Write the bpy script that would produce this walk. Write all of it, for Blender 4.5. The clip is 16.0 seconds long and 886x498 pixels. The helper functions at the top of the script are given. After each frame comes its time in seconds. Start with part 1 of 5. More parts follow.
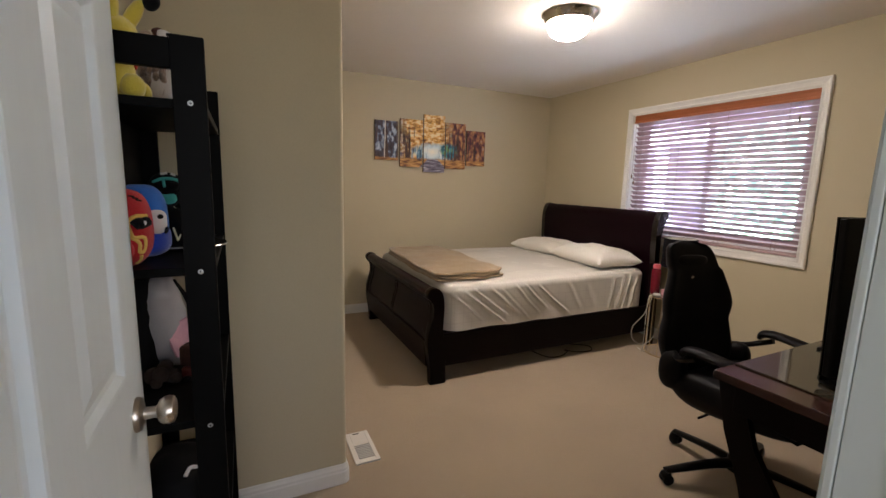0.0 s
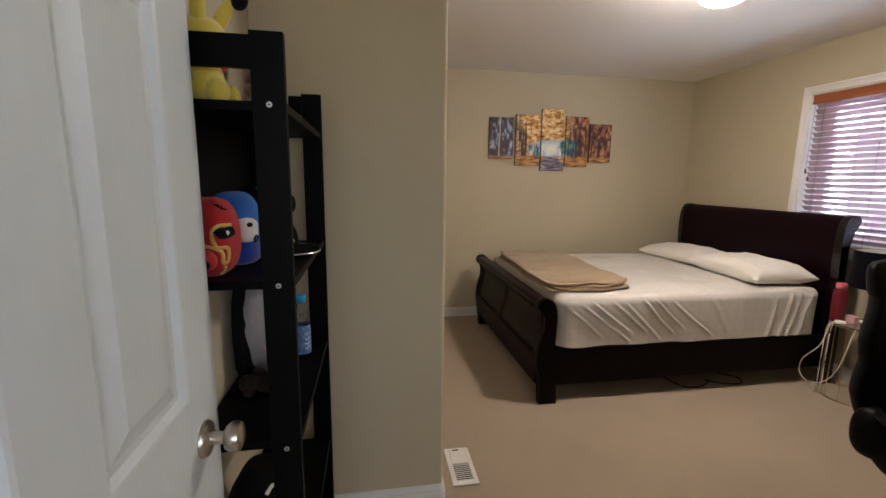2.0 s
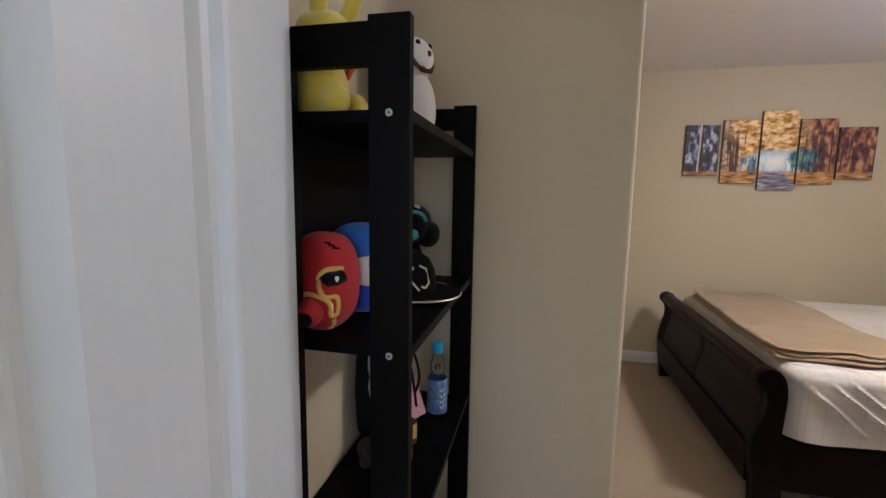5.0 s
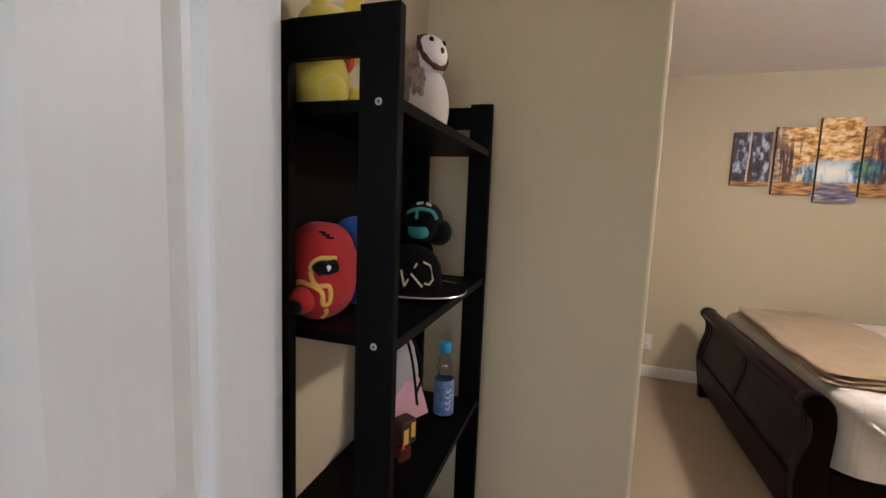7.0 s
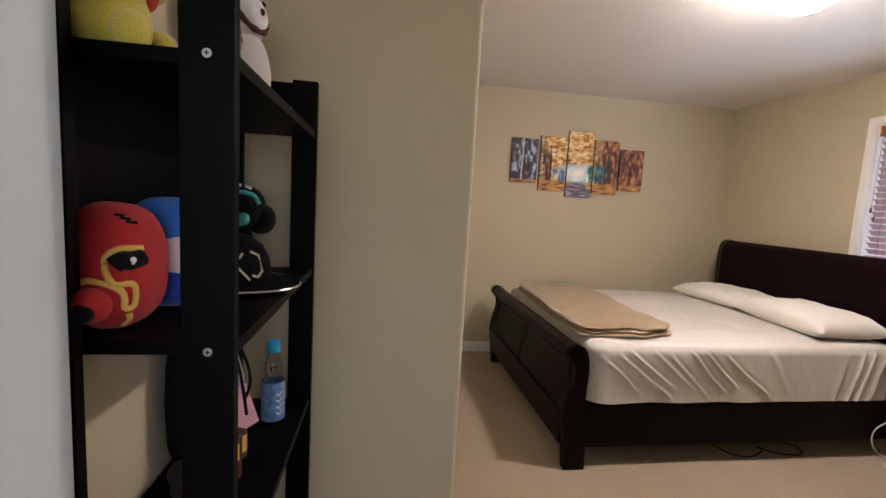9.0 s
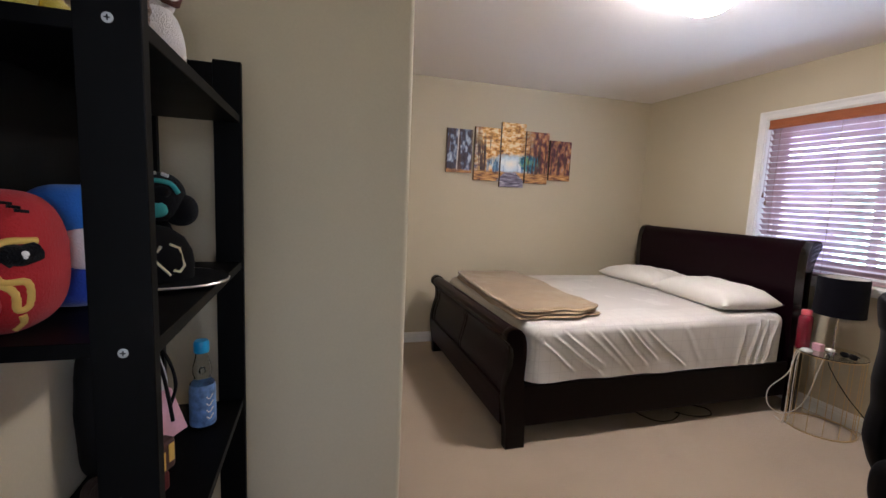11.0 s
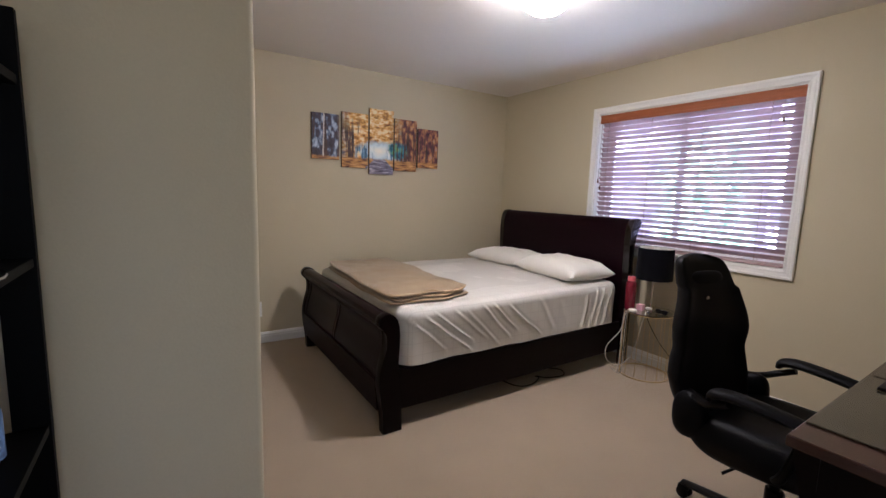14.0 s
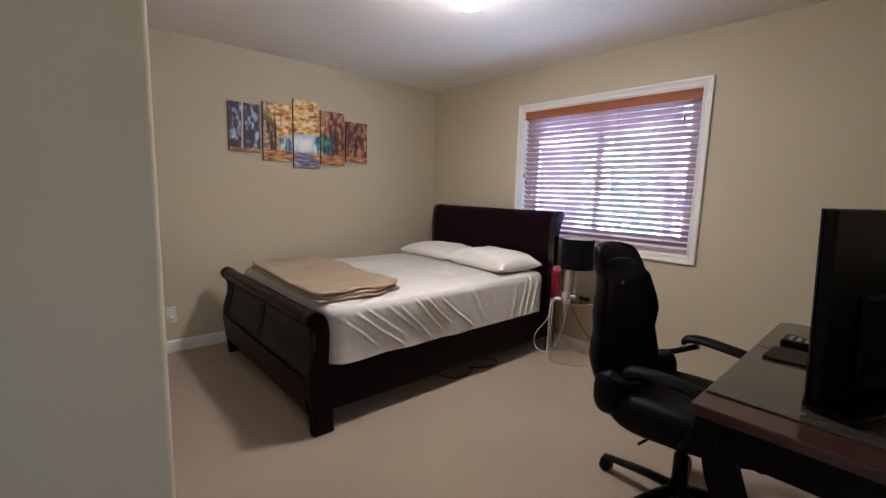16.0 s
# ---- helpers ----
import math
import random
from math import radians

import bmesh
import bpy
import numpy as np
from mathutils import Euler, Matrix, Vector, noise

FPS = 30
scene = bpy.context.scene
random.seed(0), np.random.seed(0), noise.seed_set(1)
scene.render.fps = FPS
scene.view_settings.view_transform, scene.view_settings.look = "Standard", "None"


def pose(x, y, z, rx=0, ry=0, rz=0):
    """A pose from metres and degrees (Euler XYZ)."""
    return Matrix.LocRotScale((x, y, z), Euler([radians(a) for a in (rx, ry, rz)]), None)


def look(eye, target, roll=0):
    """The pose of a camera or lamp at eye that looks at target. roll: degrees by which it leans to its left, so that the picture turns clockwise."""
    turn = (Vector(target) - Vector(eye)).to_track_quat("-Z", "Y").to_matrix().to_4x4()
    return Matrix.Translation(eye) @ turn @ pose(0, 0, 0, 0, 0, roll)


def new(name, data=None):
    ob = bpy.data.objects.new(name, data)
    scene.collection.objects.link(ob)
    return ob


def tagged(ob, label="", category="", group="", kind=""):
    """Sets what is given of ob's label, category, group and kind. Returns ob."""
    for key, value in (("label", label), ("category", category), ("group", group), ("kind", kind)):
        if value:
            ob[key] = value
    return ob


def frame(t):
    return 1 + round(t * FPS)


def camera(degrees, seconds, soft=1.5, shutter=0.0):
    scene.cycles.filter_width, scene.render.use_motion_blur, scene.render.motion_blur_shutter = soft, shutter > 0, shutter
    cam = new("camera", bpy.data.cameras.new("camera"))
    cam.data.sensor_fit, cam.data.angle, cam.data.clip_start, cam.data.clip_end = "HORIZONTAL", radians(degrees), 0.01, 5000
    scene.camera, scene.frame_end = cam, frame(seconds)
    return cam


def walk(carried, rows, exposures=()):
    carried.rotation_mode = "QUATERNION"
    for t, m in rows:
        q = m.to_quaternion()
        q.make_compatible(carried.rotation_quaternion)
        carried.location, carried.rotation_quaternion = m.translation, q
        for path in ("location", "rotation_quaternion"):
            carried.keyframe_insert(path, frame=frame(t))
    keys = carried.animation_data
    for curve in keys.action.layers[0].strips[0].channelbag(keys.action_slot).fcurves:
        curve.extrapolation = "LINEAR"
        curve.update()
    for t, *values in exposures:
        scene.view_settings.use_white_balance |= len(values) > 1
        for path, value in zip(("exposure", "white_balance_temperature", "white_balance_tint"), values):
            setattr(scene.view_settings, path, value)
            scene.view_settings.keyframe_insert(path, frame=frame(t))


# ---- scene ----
cam = camera(92.0, 16.0)
PATH = [
    (0, (0.297, 0.443, 1.391), (1.143, 2.23, 1.085), 1.5),
    (0.5, (0.315, 0.475, 1.396), (1.093, 2.29, 1.079), 1.3),
    (1, (0.341, 0.518, 1.399), (1.057, 2.357, 1.079), 1.1),
    (1.5, (0.369, 0.578, 1.398), (0.925, 2.472, 1.073), 0.9),
    (2, (0.401, 0.611, 1.404), (0.731, 2.557, 1.081), 0.7),
    (2.5, (0.412, 0.632, 1.4), (0.513, 2.603, 1.071), 0.4),
    (3, (0.418, 0.69, 1.407), (0.41, 2.664, 1.083), 0.2),
    (3.5, (0.402, 0.774, 1.419), (0.291, 2.745, 1.102), 0.6),
    (4, (0.385, 0.842, 1.425), (0.2, 2.811, 1.129), 1.1),
    (4.5, (0.399, 0.899, 1.431), (0.087, 2.855, 1.159), 0.9),
    (7, (0.497, 0.952, 1.405), (-0.11, 2.844, 1.182), 2.2),
    (7.5, (0.482, 0.959, 1.406), (0.065, 2.902, 1.183), 2.8),
    (8, (0.451, 0.958, 1.397), (0.287, 2.941, 1.178), 2.9),
    (8.5, (0.421, 0.961, 1.39), (0.524, 2.946, 1.172), 3.2),
    (11, (0.419, 0.97, 1.372), (0.988, 2.872, 1.134), 2.5),
    (11.5, (0.428, 0.97, 1.371), (1.106, 2.836, 1.13), 2.7),
    (12, (0.43, 0.97, 1.367), (1.179, 2.808, 1.118), 2.6),
    (12.5, (0.436, 0.971, 1.366), (1.254, 2.779, 1.114), 2.5),
    (13, (0.456, 0.961, 1.356), (1.354, 2.73, 1.103), 2.1),
    (13.5, (0.464, 0.961, 1.357), (1.457, 2.677, 1.094), 1.9),
    (14, (0.474, 0.958, 1.35), (1.551, 2.622, 1.088), 1.9),
    (14.5, (0.481, 0.948, 1.347), (1.61, 2.578, 1.087), 1.9),
    (15, (0.484, 0.949, 1.341), (1.677, 2.532, 1.075), 1.9),
    (15.5, (0.495, 0.954, 1.331), (1.757, 2.483, 1.065), 2.0),
    (16, (0.506, 0.958, 1.331), (1.825, 2.438, 1.063), 1.7),
]
EXPOSURE = [(0, 1.22, 5950, 16), (1.5, 1.26, 5950, 16), (4.5, 1.42, 5500, 19), (7, 1.68, 5950, 20), (8.0, 1.69, 5950, 19), (8.5, 1.57, 5950, 19), (11, 1.52, 5350, 19), (13, 1.36, 5250, 18), (16, 1.31, 5250, 18)]
walk(cam, [(t, look(eye, target, roll)) for t, eye, target, roll in PATH], EXPOSURE)

# world and lights
world = bpy.data.worlds.new("world")
scene.world = world
world.use_nodes = True
wn = world.node_tree
sky = wn.nodes.new("ShaderNodeTexSky")
sky.sky_type, sky.sun_disc = "NISHITA", False
sky.sun_elevation, sky.sun_rotation = radians(50), radians(-60)
wn.links.new(sky.outputs[0], wn.nodes["Background"].inputs[0])
wn.nodes["Background"].inputs[1].default_value = 0.12

LAMP_GLOW, LAMP_COLOR = 92.0, (1.0, 0.85, 0.66, 1)
OUTSIDE_GLOW = 130.0

# daylight from the hall window behind the camera
hall_sky = new("hall_window_light", bpy.data.lights.new("hall_window_light", "AREA"))
hall_sky.data.shape, hall_sky.data.size, hall_sky.data.size_y = "RECTANGLE", 1.85, 1.15
hall_sky.data.energy, hall_sky.data.color = 7.6, (1.0, 0.93, 0.80)
hall_sky.matrix_world = pose(0.55, -1.30, 1.50, 90, 0, 0)


# materials
def material(name, color, rough=0.6, metal=0.0, vary=0.12, scale=8.0, grain=120.0, bump=0.1, depth=0.001,
             stretch=(1, 1, 1), spec=0.5, coat=0.0, sheen=0.0, transmission=0.0, rough_vary=0.05):
    """A surface with variation at two scales and fine relief, in object space."""
    m = bpy.data.materials.new(name)
    m.use_nodes = True
    nt = m.node_tree
    b = nt.nodes["Principled BSDF"]
    coord = nt.nodes.new("ShaderNodeTexCoord")
    mapping = nt.nodes.new("ShaderNodeMapping")
    mapping.inputs["Scale"].default_value = stretch
    nt.links.new(coord.outputs["Object"], mapping.inputs[0])
    big, fine = nt.nodes.new("ShaderNodeTexNoise"), nt.nodes.new("ShaderNodeTexNoise")
    big.inputs["Scale"].default_value, fine.inputs["Scale"].default_value = scale, grain
    big.inputs["Detail"].default_value, fine.inputs["Detail"].default_value = 4, 3
    for n in (big, fine):
        nt.links.new(mapping.outputs[0], n.inputs["Vector"])
    mix = nt.nodes.new("ShaderNodeMath")
    mix.operation = "MULTIPLY_ADD"
    mix.inputs[1].default_value = 0.6
    half = nt.nodes.new("ShaderNodeMath")
    half.operation = "MULTIPLY"
    half.inputs[1].default_value = 0.4
    nt.links.new(fine.outputs["Fac"], half.inputs[0])
    nt.links.new(big.outputs["Fac"], mix.inputs[0])
    nt.links.new(half.outputs[0], mix.inputs[2])
    ramp = nt.nodes.new("ShaderNodeValToRGB")
    ramp.color_ramp.elements[0].position, ramp.color_ramp.elements[1].position = 0.3, 0.7
    ramp.color_ramp.elements[0].color = (*[c * (1 - vary) for c in color], 1)
    ramp.color_ramp.elements[1].color = (*[min(1, c * (1 + vary)) for c in color], 1)
    nt.links.new(mix.outputs[0], ramp.inputs[0])
    nt.links.new(ramp.outputs[0], b.inputs["Base Color"])
    rr = nt.nodes.new("ShaderNodeMapRange")
    rr.inputs["To Min"].default_value, rr.inputs["To Max"].default_value = max(0.02, rough - rough_vary), min(1, rough + rough_vary)
    nt.links.new(big.outputs["Fac"], rr.inputs["Value"])
    nt.links.new(rr.outputs[0], b.inputs["Roughness"])
    b.inputs["Metallic"].default_value = metal
    b.inputs["Specular IOR Level"].default_value = spec
    b.inputs["Coat Weight"].default_value = coat
    b.inputs["Sheen Weight"].default_value = sheen
    b.inputs["Transmission Weight"].default_value = transmission
    if bump:
        bp = nt.nodes.new("ShaderNodeBump")
        bp.inputs["Strength"].default_value, bp.inputs["Distance"].default_value = bump, depth
        nt.links.new(fine.outputs["Fac"], bp.inputs["Height"])
        nt.links.new(bp.outputs[0], b.inputs["Normal"])
    return m


def glowing(name, color, strength):
    m = bpy.data.materials.new(name)
    m.use_nodes = True
    nt = m.node_tree
    nt.nodes.clear()
    e, o = nt.nodes.new("ShaderNodeEmission"), nt.nodes.new("ShaderNodeOutputMaterial")
    e.inputs[0].default_value, e.inputs[1].default_value = color, strength
    nt.links.new(e.outputs[0], o.inputs[0])
    return m


def glass(name, color=(1, 1, 1), rough=0.0, ior=1.45):
    m = bpy.data.materials.new(name)
    m.use_nodes = True
    b = m.node_tree.nodes["Principled BSDF"]
    b.inputs["Base Color"].default_value = (*color, 1)
    b.inputs["Roughness"].default_value = rough
    b.inputs["Transmission Weight"].default_value = 1
    b.inputs["IOR"].default_value = ior
    return m


M_WALL = material("wall_paint", (0.560, 0.497, 0.355), 0.75, vary=0.04, scale=1.3, grain=140, bump=0.25, depth=0.0015, spec=0.25)
M_CEIL = material("ceiling_paint", (0.80, 0.76, 0.71), 0.85, vary=0.025, scale=1.5, grain=110, bump=0.4, depth=0.002, spec=0.2)
M_TRIM = material("white_trim_paint", (0.80, 0.79, 0.76), 0.4, vary=0.03, scale=3, grain=60, bump=0.05)
# white paint; cool daylight on door and frame is mixed into its colour
M_DOOR = material("daylit_white_door_paint", (0.67, 0.730, 0.755), 0.42, vary=0.03, scale=2, grain=70, bump=0.15, depth=0.0008, stretch=(1, 1, 0.12))
M_CARPET = material("beige_carpet", (0.46, 0.365, 0.255), 0.97, vary=0.10, scale=2.2, grain=260, bump=1.0, depth=0.008, spec=0.05, sheen=0.25)
M_ESPRESSO = material("espresso_wood", (0.0028, 0.0010, 0.0011), 0.30, vary=0.35, scale=6, grain=90, bump=0.08, stretch=(0.25, 0.25, 1), spec=0.10)
M_HEAD = material("espresso_wood_wide", (0.0072, 0.0018, 0.0038), 0.33, vary=0.35, scale=6, grain=90, bump=0.08, stretch=(1, 0.2, 1), spec=0.10)
M_POLISHED = material("polished_espresso_wood", (0.0028, 0.0010, 0.0011), 0.22, vary=0.35, scale=6, grain=90, bump=0.05, stretch=(0.25, 0.25, 1), spec=0.5, coat=0.3)
M_BLACKWOOD = material("black_shelf_laminate", (0.0018, 0.0017, 0.0018), 0.5, vary=0.25, scale=9, grain=160, bump=0.12, stretch=(1, 1, 0.2), spec=0.07)
M_DESK = material("dark_cherry_desk_wood", (0.055, 0.025, 0.021), 0.20, vary=0.3, scale=5, grain=80, bump=0.05, stretch=(1, 0.2, 1))
M_DESKGLASS = material("smoked_glass_top", (0.058, 0.051, 0.038), 0.05, vary=0.04, scale=2, grain=20, bump=0.0, rough_vary=0.02)
M_VALANCE = material("cherry_valance", (0.36, 0.12, 0.050), 0.55, vary=0.15, scale=6, grain=60, bump=0.04, stretch=(1, 0.15, 1), spec=0.25)
# cherry wood paled to mauve; window glare is painted into the slat colour
M_SLAT_PALED = material("glare_paled_cherry_slat", (0.44, 0.300, 0.305), 0.30, vary=0.18, scale=6, grain=60, bump=0.05, stretch=(1, 0.15, 1), spec=0.7, coat=0.5)
M_VINYL = material("white_window_vinyl", (0.78, 0.78, 0.78), 0.35, vary=0.02, bump=0.0)
M_SHEET = material("white_bed_sheet", (0.62, 0.595, 0.55), 0.85, vary=0.035, scale=5, grain=400, bump=0.15, depth=0.001, sheen=0.2)
M_PILLOW = material("white_pillow_cotton", (0.76, 0.73, 0.67), 0.88, vary=0.03, scale=7, grain=300, bump=0.15, sheen=0.2)
M_BLANKET = material("tan_fleece_blanket", (0.325, 0.238, 0.140), 0.95, vary=0.16, scale=9, grain=320, bump=0.6, depth=0.003, sheen=0.4, spec=0.1)
M_BLANKET_EDGE = material("brown_blanket_binding", (0.19, 0.11, 0.065), 0.9, vary=0.1, scale=30, grain=300, bump=0.3, sheen=0.2)
M_LEATHER = material("black_faux_leather", (0.0024, 0.0024, 0.0038), 0.50, vary=0.2, scale=12, grain=220, bump=0.35, depth=0.0012, spec=0.12)
M_BLACKPLASTIC = material("black_plastic", (0.0026, 0.0026, 0.003), 0.40, vary=0.15, scale=10, grain=200, bump=0.1, spec=0.12)
M_SCREEN = material("black_screen", (0.006, 0.006, 0.007), 0.12, vary=0.1, bump=0.0)
M_STEEL = material("brushed_nickel", (0.55, 0.50, 0.44), 0.28, metal=1.0, vary=0.06, scale=20, grain=200, bump=0.04)
M_CHROME = material("chrome_rod", (0.75, 0.72, 0.68), 0.15, metal=1.0, vary=0.03, bump=0.0)
M_SCREW = material("zinc_screw", (0.46, 0.46, 0.46), 0.45, metal=0.8, vary=0.1, scale=200, bump=0.0)
M_GOLD = material("pale_gold_wire", (0.72, 0.55, 0.30), 0.3, metal=1.0, vary=0.08, scale=30, bump=0.0)
M_SHADE = material("black_lampshade_cloth", (0.003, 0.003, 0.006), 0.85, vary=0.2, scale=30, grain=500, bump=0.3, sheen=0.03, spec=0.1)
M_SHADE_IN = material("white_shade_lining", (0.7, 0.68, 0.62), 0.7, vary=0.03)
M_THERMOS = material("crimson_bottle_enamel", (0.17, 0.010, 0.024), 0.25, vary=0.08, bump=0.0)
M_PINKCAP = material("pink_bottle_cap", (0.62, 0.12, 0.16), 0.3, vary=0.05, bump=0.0)
M_WHITEPLASTIC = material("white_plastic", (0.78, 0.77, 0.74), 0.35, vary=0.03, bump=0.0)
M_CABLE = material("white_cable", (0.72, 0.68, 0.60), 0.5, vary=0.05, bump=0.0)
M_VENT = material("white_vent_enamel", (0.74, 0.71, 0.66), 0.4, vary=0.04, bump=0.0)
M_DARK = material("vent_shadow_gap", (0.006, 0.006, 0.005), 0.9, vary=0.1, bump=0.0)
M_YELLOW = material("yellow_plush", (0.68, 0.54, 0.06), 0.92, vary=0.10, scale=18, grain=350, bump=0.7, depth=0.004, sheen=0.5)
M_BLACKPLUSH = material("black_plush", (0.005, 0.005, 0.006), 0.95, vary=0.2, scale=20, grain=350, bump=0.7, depth=0.004, sheen=0.05, spec=0.12)
M_REDPLUSH = material("red_plush", (0.40, 0.010, 0.012), 0.9, vary=0.12, scale=18, grain=350, bump=0.5, depth=0.003, sheen=0.08)
M_BLUEPLUSH = material("blue_plush", (0.025, 0.14, 0.50), 0.9, vary=0.12, scale=18, grain=350, bump=0.5, depth=0.003, sheen=0.08)
M_DEEPBLUE = material("deep_blue_plush", (0.012, 0.045, 0.33), 0.9, vary=0.1, scale=18, grain=350, bump=0.5, depth=0.003, sheen=0.3)
M_OLIVEYELLOW = material("mustard_felt", (0.66, 0.42, 0.09), 0.85, vary=0.08, scale=20, grain=300, bump=0.3)
M_WHITEFELT = material("white_felt", (0.74, 0.72, 0.70), 0.9, vary=0.05, scale=20, grain=350, bump=0.5, depth=0.003, sheen=0.4)
M_TEAL = material("teal_felt", (0.06, 0.36, 0.33), 0.85, vary=0.08, scale=20, grain=300, bump=0.3)
M_OWLBROWN = material("mottled_brown_fur", (0.34, 0.24, 0.18), 0.95, vary=0.75, scale=45, grain=350, bump=1.0, depth=0.006, sheen=0.4)
M_OWLDARK = material("dark_brown_fur", (0.085, 0.026, 0.017), 0.95, vary=0.25, scale=40, grain=350, bump=0.8, depth=0.004)
M_OWLWHITE = material("cream_fur", (0.74, 0.68, 0.63), 0.95, vary=0.07, scale=25, grain=350, bump=0.9, depth=0.005, sheen=0.5)
M_BROWNFUR = material("charcoal_brown_fur", (0.024, 0.014, 0.011), 0.95, vary=0.3, scale=40, grain=350, bump=0.8, depth=0.004)
M_RED = material("red_felt", (0.55, 0.06, 0.03), 0.85, vary=0.05)
M_DARKRED = material("dark_red_plastic", (0.085, 0.010, 0.009), 0.45, vary=0.1)
M_CAP = material("black_cap_cotton", (0.003, 0.003, 0.0035), 0.85, vary=0.2, scale=20, grain=500, bump=0.4, spec=0.1)
M_EMBROIDERY = material("cream_embroidery", (0.72, 0.66, 0.42), 0.7, vary=0.08, scale=60, grain=500, bump=0.4)
M_BRIM = material("silver_brim_sticker_edge", (0.65, 0.62, 0.58), 0.3, metal=0.7, vary=0.05, bump=0.0)
M_GREYBAG = material("grey_canvas", (0.36, 0.36, 0.39), 0.9, vary=0.08, scale=15, grain=400, bump=0.5)
M_PINKPAPER = material("pink_paper", (0.74, 0.42, 0.50), 0.7, vary=0.10, scale=18, bump=0.0)
M_BROWNBOX = material("brown_print_card", (0.045, 0.014, 0.010), 0.6, vary=0.3, scale=30, bump=0.0)
M_BLUELIQUID = material("blue_label_film", (0.13, 0.23, 0.46), 0.30, vary=0.5, scale=45, grain=90, bump=0.0)
M_BLUECAP = material("blue_cap_plastic", (0.02, 0.30, 0.58), 0.3, vary=0.05, bump=0.0)
M_BOTTLE = glass("clear_bottle_glass", (0.93, 0.97, 0.97))
M_CLEAR = glass("thin_bottle_glass", (0.95, 0.98, 0.98), 0.0, 1.14)
M_PANE = glass("window_pane_glass", (1, 1, 1), 0.0, 1.02)
M_BULB = glowing("lit_frosted_dome", LAMP_COLOR, LAMP_GLOW)
M_BULB_RIM = glowing("lit_dome_rim", LAMP_COLOR, 30.0)
M_FABRICBAG = material("black_nylon", (0.003, 0.003, 0.0035), 0.7, vary=0.2, scale=14, grain=420, bump=0.4, spec=0.15)
M_CANVAS_EDGE = material("dark_canvas_edge", (0.13, 0.085, 0.06), 0.8, vary=0.3, scale=20, bump=0.1)


def sheet_weave():
    """Faint woven check lines in the bed sheet."""
    nt = M_SHEET.node_tree
    b = nt.nodes["Principled BSDF"]
    base = b.inputs["Base Color"].links[0].from_socket
    coord = nt.nodes.new("ShaderNodeTexCoord")
    sep = nt.nodes.new("ShaderNodeSeparateXYZ")
    nt.links.new(coord.outputs["Object"], sep.inputs[0])
    last = None
    for axis in ("X", "Y", "Z"):
        wave = nt.nodes.new("ShaderNodeMath")
        wave.operation = "PINGPONG"
        wave.inputs[1].default_value = 0.035
        nt.links.new(sep.outputs[axis], wave.inputs[0])
        edge = nt.nodes.new("ShaderNodeMath")
        edge.operation = "LESS_THAN"
        edge.inputs[1].default_value = 0.0022
        nt.links.new(wave.outputs[0], edge.inputs[0])
        if last:
            mx = nt.nodes.new("ShaderNodeMath")
            mx.operation = "MAXIMUM"
            nt.links.new(last, mx.inputs[0])
            nt.links.new(edge.outputs[0], mx.inputs[1])
            last = mx.outputs[0]
        else:
            last = edge.outputs[0]
    k = nt.nodes.new("ShaderNodeMath")
    k.operation = "MULTIPLY"
    k.inputs[1].default_value = 0.20
    nt.links.new(last, k.inputs[0])
    mix = nt.nodes.new("ShaderNodeMix")
    mix.data_type = "RGBA"
    nt.links.new(k.outputs[0], mix.inputs["Factor"])
    nt.links.new(base, mix.inputs["A"])
    mix.inputs["B"].default_value = (0.30, 0.27, 0.25, 1)
    nt.links.new(mix.outputs["Result"], b.inputs["Base Color"])


sheet_weave()


